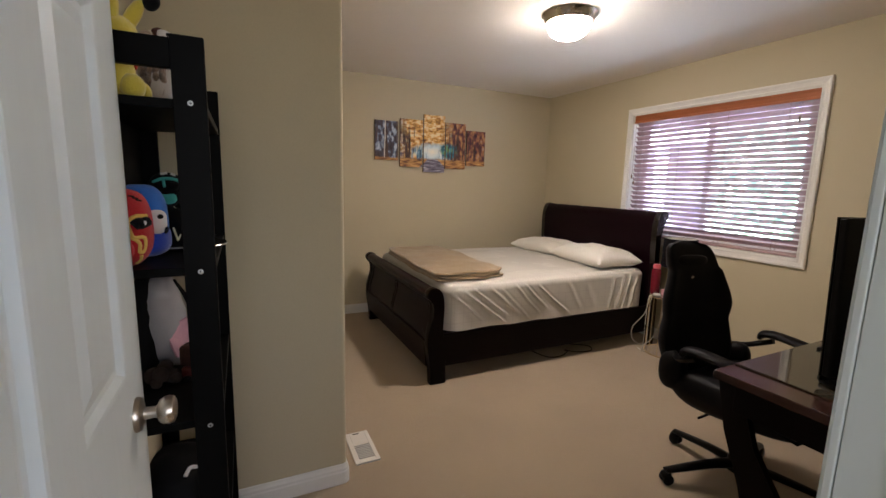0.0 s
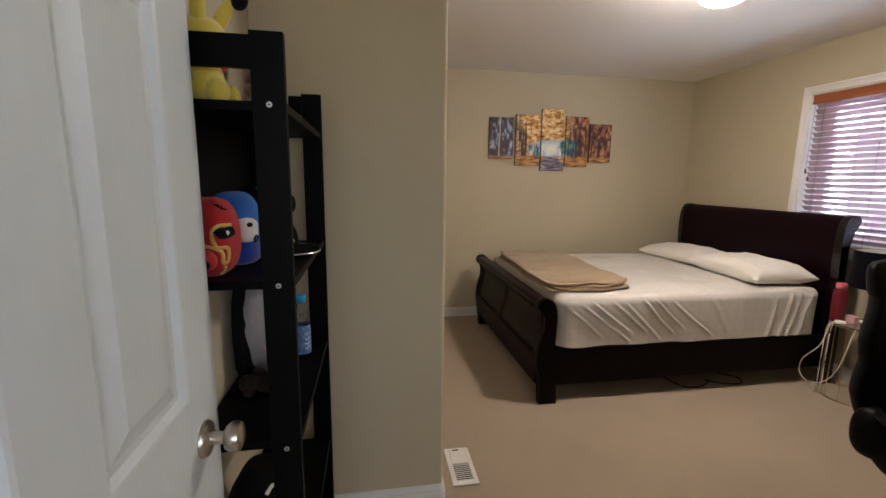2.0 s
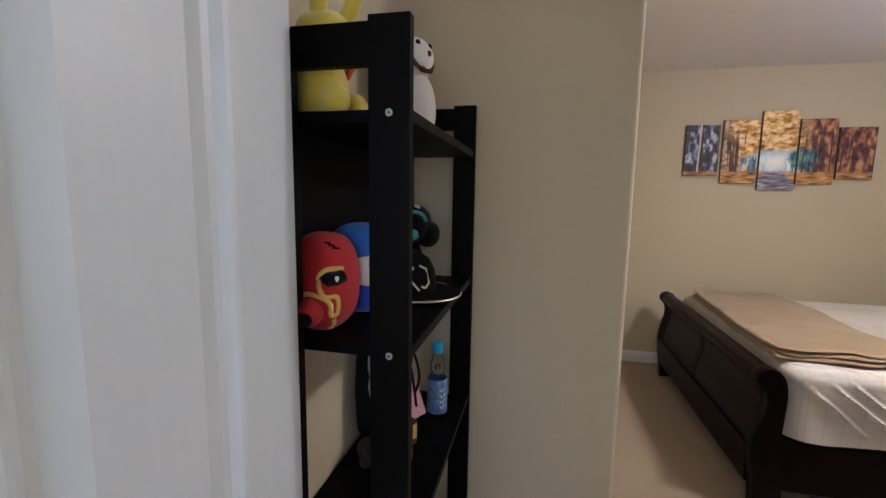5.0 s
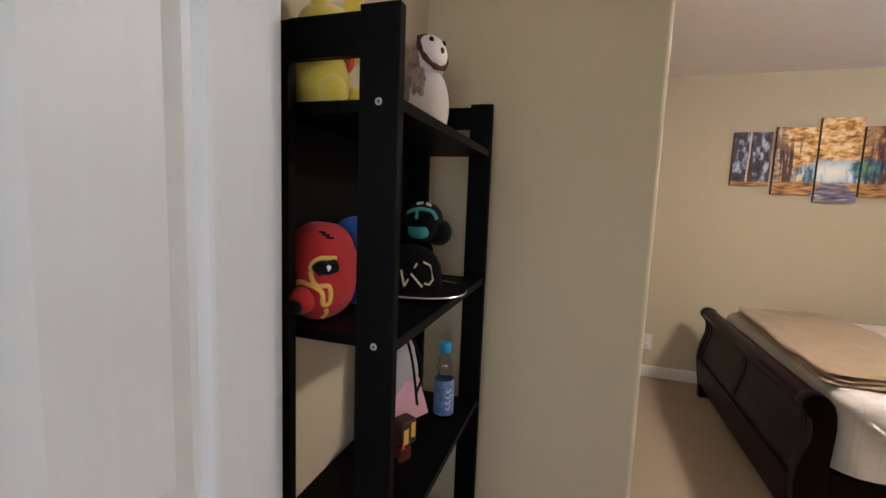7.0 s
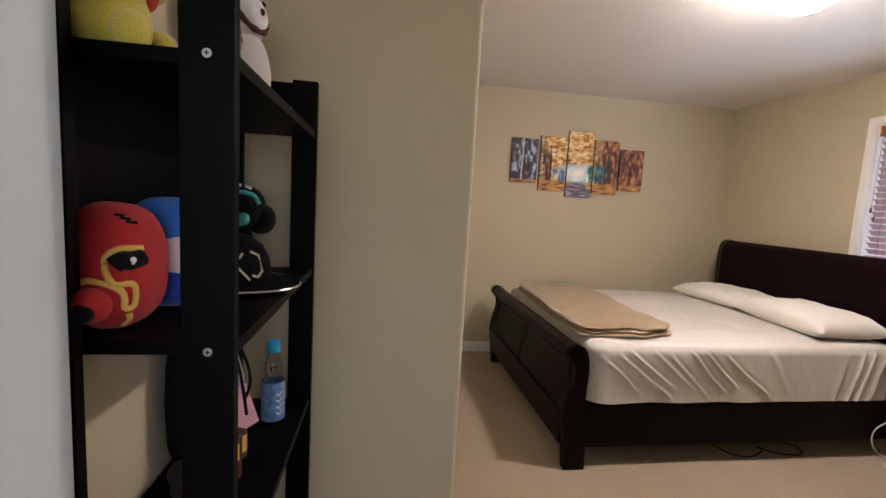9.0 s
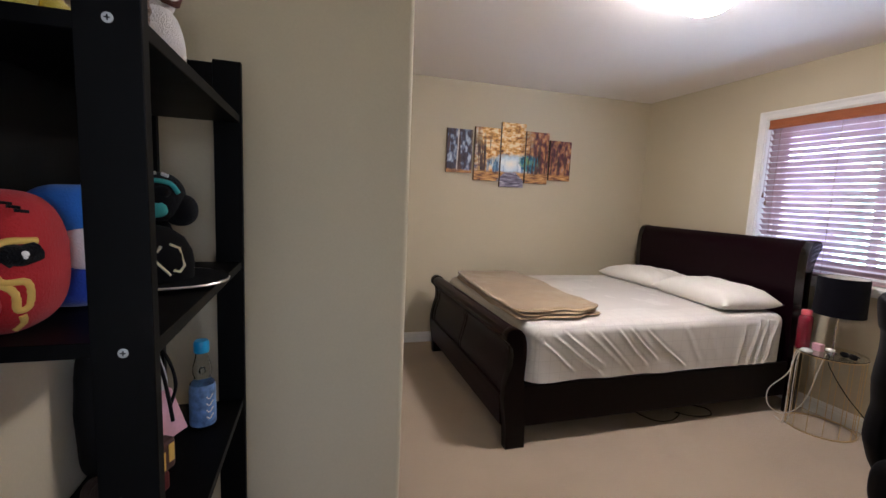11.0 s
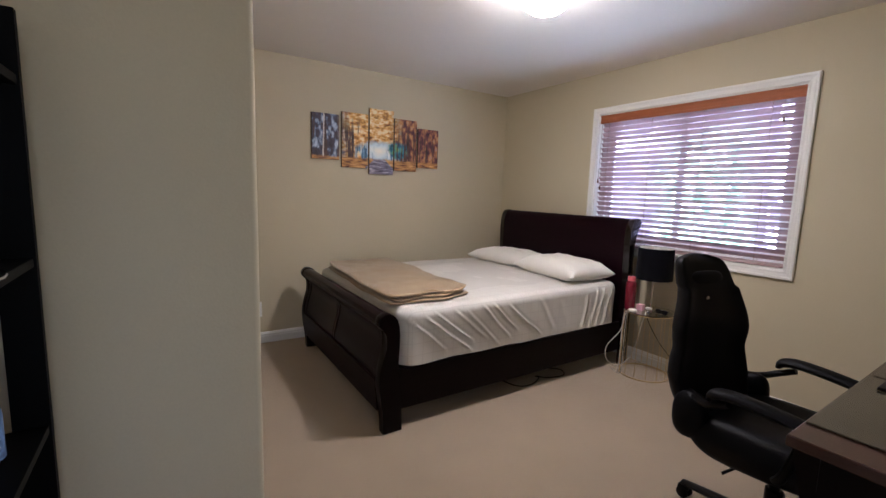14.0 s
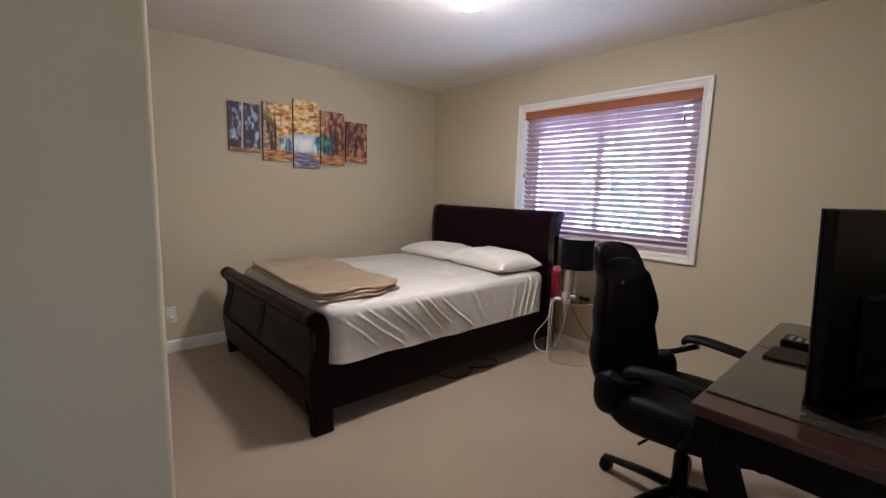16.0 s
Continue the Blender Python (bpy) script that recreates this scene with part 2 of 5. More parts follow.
def painting():
    """An autumn avenue: orange leaves above, dark trunks, a bright gap at the end of a wet road. Object space is the room's."""
    m = bpy.data.materials.new("autumn_avenue_print")
    m.use_nodes = True
    nt = m.node_tree
    b = nt.nodes["Principled BSDF"]
    b.inputs["Roughness"].default_value = 0.6
    coord = nt.nodes.new("ShaderNodeTexCoord").outputs["Object"]
    sep = nt.nodes.new("ShaderNodeSeparateXYZ")
    nt.links.new(coord, sep.inputs[0])
    X, Z = sep.outputs["X"], sep.outputs["Z"]

    def wire(v, socket):
        if isinstance(v, (int, float)):
            socket.default_value = v
        else:
            nt.links.new(v, socket)

    def math(op, a, b_=0.0, c=0.0):
        n = nt.nodes.new("ShaderNodeMath")
        n.operation = op
        for v, s in zip((a, b_, c), n.inputs):
            wire(v, s)
        return n.outputs[0]

    def noisy(scale, sx=1, sz=1, detail=4):
        mp = nt.nodes.new("ShaderNodeMapping")
        mp.inputs["Scale"].default_value = (sx, 1, sz)
        nt.links.new(coord, mp.inputs[0])
        n = nt.nodes.new("ShaderNodeTexNoise")
        n.inputs["Scale"].default_value, n.inputs["Detail"].default_value = scale, detail
        nt.links.new(mp.outputs[0], n.inputs["Vector"])
        return n.outputs["Fac"]

    def ramp(v, stops):
        n = nt.nodes.new("ShaderNodeValToRGB")
        r = n.color_ramp
        while len(r.elements) < len(stops):
            r.elements.new(0.5)
        for e, (p, c) in zip(r.elements, stops):
            e.position, e.color = p, (*c, 1)
        wire(v, n.inputs[0])
        return n.outputs[0]

    def mixed(f, a, b_):
        n = nt.nodes.new("ShaderNodeMix")
        n.data_type = "RGBA"
        wire(f, n.inputs["Factor"])
        nt.links.new(a, n.inputs["A"])
        nt.links.new(b_, n.inputs["B"])
        return n.outputs["Result"]

    def step(v, lo, hi):
        n = nt.nodes.new("ShaderNodeMapRange")
        wire(v, n.inputs["Value"])
        n.inputs["From Min"].default_value, n.inputs["From Max"].default_value = lo, hi
        return n.outputs[0]

    leaf = ramp(noisy(26, 0.8, 1.5, 8), [(0.30, (0.12, 0.04, 0.02)), (0.40, (0.46, 0.20, 0.04)), (0.50, (0.80, 0.45, 0.11)), (0.62, (0.95, 0.80, 0.50))])
    cold = ramp(noisy(26, 1.1, 0.55, 8), [(0.34, (0.030, 0.018, 0.028)), (0.49, (0.060, 0.050, 0.080)), (0.55, (0.15, 0.20, 0.32)), (0.66, (0.52, 0.60, 0.72))])
    dusk = ramp(noisy(20, 1.2, 0.75, 7), [(0.32, (0.030, 0.012, 0.025)), (0.46, (0.12, 0.035, 0.045)), (0.56, (0.36, 0.15, 0.07)), (0.64, (0.62, 0.32, 0.12)), (0.74, (0.30, 0.24, 0.38))])
    leftness = math("MULTIPLY", step(X, 1.90, 1.78), 1.0)
    rightness = step(math("ADD", X, math("MULTIPLY", noisy(9), 0.22)), 2.40, 2.56)
    top = mixed(leftness, leaf, cold)
    top = mixed(rightness, top, dusk)
    dx = math("MULTIPLY", math("SUBTRACT", X, 2.20), 0.75)
    dz = math("MULTIPLY", math("SUBTRACT", Z, 1.715), 1.9)
    dist = math("SQRT", math("ADD", math("MULTIPLY", dx, dx), math("MULTIPLY", dz, dz)))
    dist = math("ADD", dist, math("MULTIPLY", math("SUBTRACT", noisy(18), 0.5), 0.16))
    glow = ramp(step(dist, 0.0, 0.24), [(0.0, (1.0, 0.98, 0.88)), (0.40, (0.78, 0.88, 0.92)), (0.62, (0.50, 0.64, 0.74)), (1.0, (0.85, 0.62, 0.25))])
    body = mixed(step(dist, 0.20, 0.13), top, glow)
    far_trees = ramp(noisy(28, 1.8, 0.5, 5), [(0.40, (0.035, 0.07, 0.14)), (0.55, (0.12, 0.28, 0.48)), (0.68, (0.55, 0.70, 0.80))])
    grove = math("MULTIPLY", step(noisy(20, 1.6, 0.4, 4), 0.47, 0.52), math("MULTIPLY", step(math("ABSOLUTE", math("SUBTRACT", X, 2.20)), 0.055, 0.09), step(math("ABSOLUTE", math("SUBTRACT", X, 2.20)), 0.30, 0.22)))
    body = mixed(math("MULTIPLY", grove, step(math("ADD", Z, math("MULTIPLY", noisy(14), 0.12)), 1.84, 1.80)), body, far_trees)
    px, pz = math("SUBTRACT", X, 2.395), math("MULTIPLY", math("SUBTRACT", Z, 1.735), 1.2)
    pond = math("ADD", math("SQRT", math("ADD", math("MULTIPLY", px, px), math("MULTIPLY", pz, pz))), math("MULTIPLY", math("SUBTRACT", noisy(16), 0.5), 0.12))
    teal = ramp(noisy(26, 1.2, 0.8, 6), [(0.35, (0.02, 0.06, 0.12)), (0.52, (0.05, 0.24, 0.34)), (0.68, (0.22, 0.42, 0.16))])
    body = mixed(step(pond, 0.115, 0.085), body, teal)
    trunk = step(noisy(12, 2.6, 0.16, 3), 0.555, 0.585)
    brown = ramp(noisy(30), [(0.3, (0.03, 0.015, 0.015)), (0.7, (0.12, 0.06, 0.05))])
    low = math("MULTIPLY", math("MULTIPLY", trunk, step(Z, 2.02, 1.86)), step(math("ABSOLUTE", math("SUBTRACT", X, 2.2)), 0.13, 0.20))
    body = mixed(math("MULTIPLY", low, step(dist, 0.06, 0.12)), body, brown)
    pale = ramp(noisy(30), [(0.3, (0.55, 0.50, 0.45)), (0.7, (0.75, 0.72, 0.70))])
    stem = math("LESS_THAN", math("ABSOLUTE", math("SUBTRACT", X, math("ADD", 1.645, math("MULTIPLY", noisy(5, 0.2, 1, 1), 0.03)))), 0.006)
    body = mixed(stem, body, pale)
    ground = ramp(noisy(24, 0.5, 2.5, 5), [(0.32, (0.10, 0.04, 0.03)), (0.5, (0.50, 0.24, 0.07)), (0.68, (0.75, 0.45, 0.16))])
    road = ramp(noisy(24, 0.5, 3, 5), [(0.35, (0.08, 0.07, 0.11)), (0.55, (0.25, 0.23, 0.32)), (0.7, (0.62, 0.62, 0.70))])
    spread = math("MULTIPLY_ADD", math("SUBTRACT", 1.645, Z), 1.1, 0.05)
    onroad = math("LESS_THAN", math("ABSOLUTE", math("SUBTRACT", X, 2.20)), spread)
    under = mixed(onroad, ground, road)
    horizon = math("ADD", Z, math("MULTIPLY", math("SUBTRACT", noisy(16), 0.5), 0.03))
    body = mixed(step(horizon, 1.650, 1.632), body, under)
    nt.links.new(body, b.inputs["Base Color"])
    return m


M_PAINTING = painting()


def outdoors():
    """Sun and shade painted as glow: shaded trees, a sunlit bush, a pale gap between them and bright ground and sky,
    outside the window.
    """
    m = bpy.data.materials.new("glowing_garden_backdrop")
    m.use_nodes = True
    nt = m.node_tree
    nt.nodes.clear()
    e, o = nt.nodes.new("ShaderNodeEmission"), nt.nodes.new("ShaderNodeOutputMaterial")
    nt.links.new(e.outputs[0], o.inputs[0])
    coord = nt.nodes.new("ShaderNodeTexCoord").outputs["Object"]
    sep = nt.nodes.new("ShaderNodeSeparateXYZ")
    nt.links.new(coord, sep.inputs[0])
    Y, Z = sep.outputs["Y"], sep.outputs["Z"]

    def math(op, a, b):
        n = nt.nodes.new("ShaderNodeMath")
        n.operation = op
        for v, k in zip((a, b), n.inputs):
            if isinstance(v, (int, float)):
                k.default_value = v
            else:
                nt.links.new(v, k)
        return n.outputs[0]

    def noisy(scale, detail=4):
        n = nt.nodes.new("ShaderNodeTexNoise")
        n.inputs["Scale"].default_value, n.inputs["Detail"].default_value = scale, detail
        nt.links.new(coord, n.inputs["Vector"])
        return n.outputs["Fac"]

    def gate(v, lo, hi):
        n = nt.nodes.new("ShaderNodeMapRange")
        nt.links.new(v, n.inputs["Value"])
        n.inputs["From Min"].default_value, n.inputs["From Max"].default_value = lo, hi
        return n.outputs[0]

    def band(v, lo, hi, soft):
        return math("MULTIPLY", gate(v, lo - soft, lo + soft), gate(v, hi + soft, hi - soft))

    def ramp(v, stops):
        n = nt.nodes.new("ShaderNodeValToRGB")
        r = n.color_ramp
        while len(r.elements) < len(stops):
            r.elements.new(0.5)
        for el, (p, c) in zip(r.elements, stops):
            el.position, el.color = p, (*c, 1)
        nt.links.new(v, n.inputs[0])
        return n.outputs[0]

    def mixed(f, a, b):
        n = nt.nodes.new("ShaderNodeMix")
        n.data_type = "RGBA"
        nt.links.new(f, n.inputs["Factor"])
        nt.links.new(a, n.inputs["A"])
        if isinstance(b, tuple):
            n.inputs["B"].default_value = (*b, 1)
        else:
            nt.links.new(b, n.inputs["B"])
        return n.outputs["Result"]

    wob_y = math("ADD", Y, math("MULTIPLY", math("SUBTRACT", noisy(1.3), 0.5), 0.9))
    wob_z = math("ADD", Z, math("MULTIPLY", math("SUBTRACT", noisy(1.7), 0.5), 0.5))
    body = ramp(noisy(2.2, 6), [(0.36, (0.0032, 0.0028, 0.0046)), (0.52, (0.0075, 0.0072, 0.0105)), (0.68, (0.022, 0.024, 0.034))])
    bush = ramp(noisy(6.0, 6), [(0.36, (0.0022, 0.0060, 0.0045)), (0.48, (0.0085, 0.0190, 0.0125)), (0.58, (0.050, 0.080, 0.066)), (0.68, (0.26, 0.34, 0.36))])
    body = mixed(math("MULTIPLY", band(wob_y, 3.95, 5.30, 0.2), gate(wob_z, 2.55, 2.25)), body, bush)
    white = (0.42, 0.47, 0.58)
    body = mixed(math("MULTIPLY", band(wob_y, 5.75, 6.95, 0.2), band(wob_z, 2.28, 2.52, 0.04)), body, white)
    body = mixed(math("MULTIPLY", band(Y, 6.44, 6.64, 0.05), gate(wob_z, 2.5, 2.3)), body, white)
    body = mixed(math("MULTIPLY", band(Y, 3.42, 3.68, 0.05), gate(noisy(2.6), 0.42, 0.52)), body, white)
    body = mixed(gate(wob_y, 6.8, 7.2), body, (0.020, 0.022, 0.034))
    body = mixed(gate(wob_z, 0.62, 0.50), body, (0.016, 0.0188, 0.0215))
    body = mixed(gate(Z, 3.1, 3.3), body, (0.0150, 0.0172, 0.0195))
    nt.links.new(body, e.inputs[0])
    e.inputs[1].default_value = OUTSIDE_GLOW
    return m


M_OUTDOORS = outdoors()


# mesh helpers
def mesh(name, bm, mats, smooth=False, angle=40):
    me = bpy.data.meshes.new(name)
    bmesh.ops.recalc_face_normals(bm, faces=bm.faces)
    if smooth:
        for f in bm.faces:
            f.smooth = True
        for e in bm.edges:
            if len(e.link_faces) == 2 and e.calc_face_angle(0) > radians(angle):
                e.smooth = False
    bm.to_mesh(me)
    bm.free()
    for m in mats if isinstance(mats, (list, tuple)) else (mats,):
        me.materials.append(m)
    return new(name, me)


def structure(name, bm, mats, smooth=False):
    return tagged(mesh(name, bm, mats, smooth), kind="structure")


def thing(name, at, label, category, group="", turn=0.0):
    ob = new(name)
    ob.empty_display_size = 0.05
    ob.matrix_basis = pose(*at, 0, 0, turn)
    return tagged(ob, label, category, group)


def part(name, bm, mats, parent, label="", smooth=False, angle=40):
    """A part, whose mesh stands in the room's coordinates."""
    ob = mesh(name, bm, mats, smooth, angle)
    world_of = parent.matrix_basis.copy()
    up = parent.parent
    ob.parent = parent
    if up is None and parent.type == "EMPTY":
        ob.matrix_parent_inverse = world_of.inverted()
    return tagged(ob, label) if label else ob


def box(bm, x0, x1, y0, y1, z0, z1, bevel=0.0, segs=2, mat=0, m=None):
    r = bmesh.ops.create_cube(bm, size=1)
    vs = r["verts"]
    for v in vs:
        v.co = Vector(((x0 + x1) / 2 + v.co.x * (x1 - x0), (y0 + y1) / 2 + v.co.y * (y1 - y0), (z0 + z1) / 2 + v.co.z * (z1 - z0)))
        if m:
            v.co = m @ v.co
    faces = list({f for v in vs for f in v.link_faces})
    for f in faces:
        f.material_index = mat
    if bevel:
        edges = list({e for v in vs for e in v.link_edges})
        r = bmesh.ops.bevel(bm, geom=edges, offset=bevel, segments=segs, affect="EDGES", profile=0.5)
        for f in r["faces"]:
            f.material_index = mat
    return bm


def B(*a, **k):
    return box(bmesh.new(), *a, **k)


def lathe(bm, profile, center=(0, 0, 0), axis="z", segs=32, mat=0, caps=True):
    """Turns (radius, height) pairs round an axis."""
    rings = []
    for r, h in profile:
        ring = []
        for i in range(segs):
            a = 2 * math.pi * i / segs
            p = (r * math.cos(a), r * math.sin(a), h)
            p = {"z": p, "x": (p[2], p[0], p[1]), "y": (p[0], p[2], p[1])}[axis]
            ring.append(bm.verts.new(Vector(center) + Vector(p)))
        rings.append(ring)
    for a, b in zip(rings, rings[1:]):
        for i in range(segs):
            f = bm.faces.new((a[i], a[(i + 1) % segs], b[(i + 1) % segs], b[i]))
            f.material_index = mat
    if caps:
        for ring in (rings[0], rings[-1]):
            try:
                bm.faces.new(ring).material_index = mat
            except ValueError:
                pass
    return bm


def tube(bm, points, radius, segs=8, closed=False, mat=0, flat=1.0):
    """A round (or flattened) bar along points; radius may be a list."""
    pts = [Vector(p) for p in points]
    n = len(pts)
    rings = []
    ref = Vector((0, 0, 1))
    for i, p in enumerate(pts):
        a = pts[(i - 1) % n] if closed or i else p
        b = pts[(i + 1) % n] if closed or i < n - 1 else p
        d = (b - a).normalized()
        side = d.cross(ref)
        if side.length < 0.05:
            side = d.cross(Vector((1, 0, 0)))
        side.normalize()
        up = side.cross(d).normalized()
        r = radius[i] if isinstance(radius, (list, tuple)) else radius
        rings.append([bm.verts.new(p + side * (r * math.cos(2 * math.pi * k / segs)) + up * (r * flat * math.sin(2 * math.pi * k / segs))) for k in range(segs)])
    pairs = list(zip(rings, rings[1:])) + ([(rings[-1], rings[0])] if closed else [])
    for a, b in pairs:
        for k in range(segs):
            bm.faces.new((a[k], a[(k + 1) % segs], b[(k + 1) % segs], b[k])).material_index = mat
    if not closed:
        for ring in (rings[0], rings[-1]):
            bm.faces.new(ring).material_index = mat
    return bm


def curve(points, n=8):
    """Points on a smooth line through the given ones."""
    pts = [Vector(p) for p in points]
    pts = [2 * pts[0] - pts[1], *pts, 2 * pts[-1] - pts[-2]]
    out = []
    for a, b, c, d in zip(pts, pts[1:], pts[2:], pts[3:]):
        for i in range(n):
            t = i / n
            out.append(0.5 * ((2 * b) + (c - a) * t + (2 * a - 5 * b + 4 * c - d) * t * t + (3 * b - a - 3 * c + d) * t ** 3))
    return out + [pts[-2]]


def prism(bm, outline, axis, lo, hi, bevel=0.0, mat=0):
    """A flat outline of pairs drawn out along an axis from lo to hi."""
    def at(p, h):
        return {"x": (h, p[0], p[1]), "y": (p[0], h, p[1]), "z": (p[0], p[1], h)}[axis]
    a, b = [bm.verts.new(at(p, lo)) for p in outline], [bm.verts.new(at(p, hi)) for p in outline]
    n = len(outline)
    faces = [bm.faces.new(a), bm.faces.new(b)] + [bm.faces.new((a[i], a[(i + 1) % n], b[(i + 1) % n], b[i])) for i in range(n)]
    for f in faces:
        f.material_index = mat
    if bevel:
        edges = [e for f in faces[:2] for e in f.edges]
        r = bmesh.ops.bevel(bm, geom=edges, offset=bevel, segments=2, affect="EDGES", profile=0.5)
        for f in r["faces"]:
            f.material_index = mat
    return bm


def blob(bm, center, size, power=2.0, mat=0, u=24, v=16, turn=None, dent=0.0, seed=0):
    """A rounded body; power over 2 makes it boxier."""
    def sp(c, p):
        return math.copysign(abs(c) ** (2 / p), c)
    rings = []
    for j in range(1, v):
        th = math.pi * j / v
        ring = []
        for i in range(u):
            ph = 2 * math.pi * i / u
            p = Vector((sp(math.sin(th), power) * sp(math.cos(ph), power) * size[0], sp(math.sin(th), power) * sp(math.sin(ph), power) * size[1], sp(math.cos(th), power) * size[2]))
            if dent:
                p *= 1 + dent * noise.noise(p * 18 + Vector((seed, seed, 0)))
            if turn:
                p = turn @ p
            ring.append(bm.verts.new(Vector(center) + p))
        rings.append(ring)
    ends = []
    for s in (1, -1):
        p = Vector((0, 0, s * size[2]))
        ends.append(bm.verts.new(Vector(center) + (turn @ p if turn else p)))
    for a, b in zip(rings, rings[1:]):
        for i in range(u):
            bm.faces.new((a[i], a[(i + 1) % u], b[(i + 1) % u], b[i])).material_index = mat
    for end, ring in ((ends[0], rings[0]), (ends[1], rings[-1])):
        for i in range(u):
            bm.faces.new((ring[i], ring[(i + 1) % u], end)).material_index = mat
    return bm


def picture_frame(bm, y0, y1, z0, z1, x, profile, mat=0):
    """A moulded casing round an opening in the east wall. profile: pairs of (outward from the opening, out of the wall)."""
    corners = [(y0, z0, -1, -1), (y1, z0, 1, -1), (y1, z1, 1, 1), (y0, z1, -1, 1)]
    rings = [[bm.verts.new((x - w, cy + sy * o, cz + sz * o)) for o, w in profile] for cy, cz, sy, sz in corners]
    for k in range(4):
        a, b = rings[k], rings[(k + 1) % 4]
        for i in range(len(profile)):
            j = (i + 1) % len(profile)
            bm.faces.new((a[i], a[j], b[j], b[i])).material_index = mat
    return bm


# room: x 0 to 3.765, y 0.65 to 4.81
EAST, NORTH, SOUTH, CEIL = 3.765, 4.812, 0.65, 2.44
CX, CY = 0.692, 2.262
DOOR_L, DOOR_R, DOOR_TOP = 0.075, 0.894, 2.045
WY0, WY1, WZ0, WZ1 = 2.038, 3.534, 0.925, 2.080

structure("floor", B(-0.9, EAST + 0.15, -1.4, NORTH + 0.12, -0.12, 0.0), M_CARPET)
structure("ceiling", B(-0.9, EAST + 0.15, -1.4, NORTH + 0.12, CEIL, CEIL + 0.12), M_CEIL)
structure("wall_north", B(CX - 0.02, EAST, NORTH, NORTH + 0.12, 0, CEIL), M_WALL)
structure("wall_west", B(-0.12, 0, SOUTH - 0.12, CY + 0.1, 0, CEIL), M_WALL)
closet = bmesh.new()
arc = [(CX - 0.018 + 0.018 * math.sin(a), CY + 0.018 - 0.018 * math.cos(a)) for a in [math.pi / 2 * i / 6 for i in range(7)]]
prism(closet, [(0.0, CY), *arc, (CX, NORTH), (CX - 0.11, NORTH), (CX - 0.11, CY + 0.11), (0.0, CY + 0.11)], "z", 0, CEIL)
structure("wall_closet", closet, M_WALL, smooth=True)
east = bmesh.new()
for a in ((SOUTH - 0.12, WY0, 0, CEIL), (WY1, NORTH + 0.12, 0, CEIL), (WY0, WY1, 0, WZ0), (WY0, WY1, WZ1, CEIL)):
    box(east, EAST, EAST + 0.15, *a)
structure("wall_east", east, M_WALL)
south = bmesh.new()
for a in ((0.0, DOOR_L - 0.02, 0, CEIL), (DOOR_R + 0.02, EAST, 0, CEIL), (DOOR_L - 0.02, DOOR_R + 0.02, DOOR_TOP + 0.02, CEIL)):
    box(south, a[0], a[1], SOUTH - 0.12, SOUTH, a[2], a[3])
structure("wall_south", south, M_WALL)
hall = bmesh.new()
for a in ((-0.9, -0.4, 0, CEIL), (1.5, 2.2, 0, CEIL), (-0.4, 1.5, 0, 0.9), (-0.4, 1.5, 2.1, CEIL)):
    box(hall, a[0], a[1], -1.4, -1.28, a[2], a[3])
box(hall, -0.9, -0.78, -1.28, SOUTH - 0.12, 0, CEIL)
box(hall, 2.08, 2.2, -1.28, SOUTH - 0.12, 0, CEIL)
box(hall, -0.78, -0.12, SOUTH - 0.12, SOUTH, 0, CEIL)
structure("wall_hall", hall, M_WALL)

# baseboards
BASE = [(0, 0), (0.014, 0), (0.014, 0.058), (0.011, 0.064), (0.011, 0.075), (0.007, 0.083), (0.004, 0.092), (0, 0.095)]


def baseboard(bm, path):
    """Skirting along a line of floor points, its face to the right of the way."""
    pts = [Vector((x, y, 0)) for x, y in path]
    rings = []
    for i, p in enumerate(pts):
        dirs = []
        if i:
            dirs.append((p - pts[i - 1]).normalized())
        if i < len(pts) - 1:
            dirs.append((pts[i + 1] - p).normalized())
        normals = [Vector((d.y, -d.x, 0)) for d in dirs]
        n = sum(normals, Vector()) / len(normals)
        n = n / n.length_squared
        rings.append([bm.verts.new(p + n * o + Vector((0, 0, h))) for o, h in BASE])
    for a, b in zip(rings, rings[1:]):
        for i in range(len(BASE)):
            j = (i + 1) % len(BASE)
            bm.faces.new((a[i], a[j], b[j], b[i]))
    for r in (rings[0], rings[-1]):
        bm.faces.new(r)


skirting = bmesh.new()
carc = [(x, y) for x, y in arc]
baseboard(skirting, [(0.001, SOUTH + 0.03), (0.001, CY), *carc, (CX, NORTH), (EAST, NORTH), (EAST, SOUTH), (DOOR_R + 0.075, SOUTH)])
structure("baseboard", skirting, M_TRIM)

# doorway: jambs, casings, stop
jamb = bmesh.new()
box(jamb, DOOR_L - 0.02, DOOR_L, SOUTH - 0.125, SOUTH + 0.004, 0, DOOR_TOP + 0.02, 0.001)
box(jamb, DOOR_R, DOOR_R + 0.02, SOUTH - 0.1245, SOUTH - 0.0005, 0, DOOR_TOP + 0.02, 0.001)
box(jamb, DOOR_L, DOOR_R, SOUTH - 0.125, SOUTH + 0.004, DOOR_TOP, DOOR_TOP + 0.02, 0.001)
box(jamb, DOOR_R - 0.004, DOOR_R - 0.0005, SOUTH - 0.09, SOUTH - 0.045, 0, DOOR_TOP, 0.002)
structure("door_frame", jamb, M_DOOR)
casing = bmesh.new()
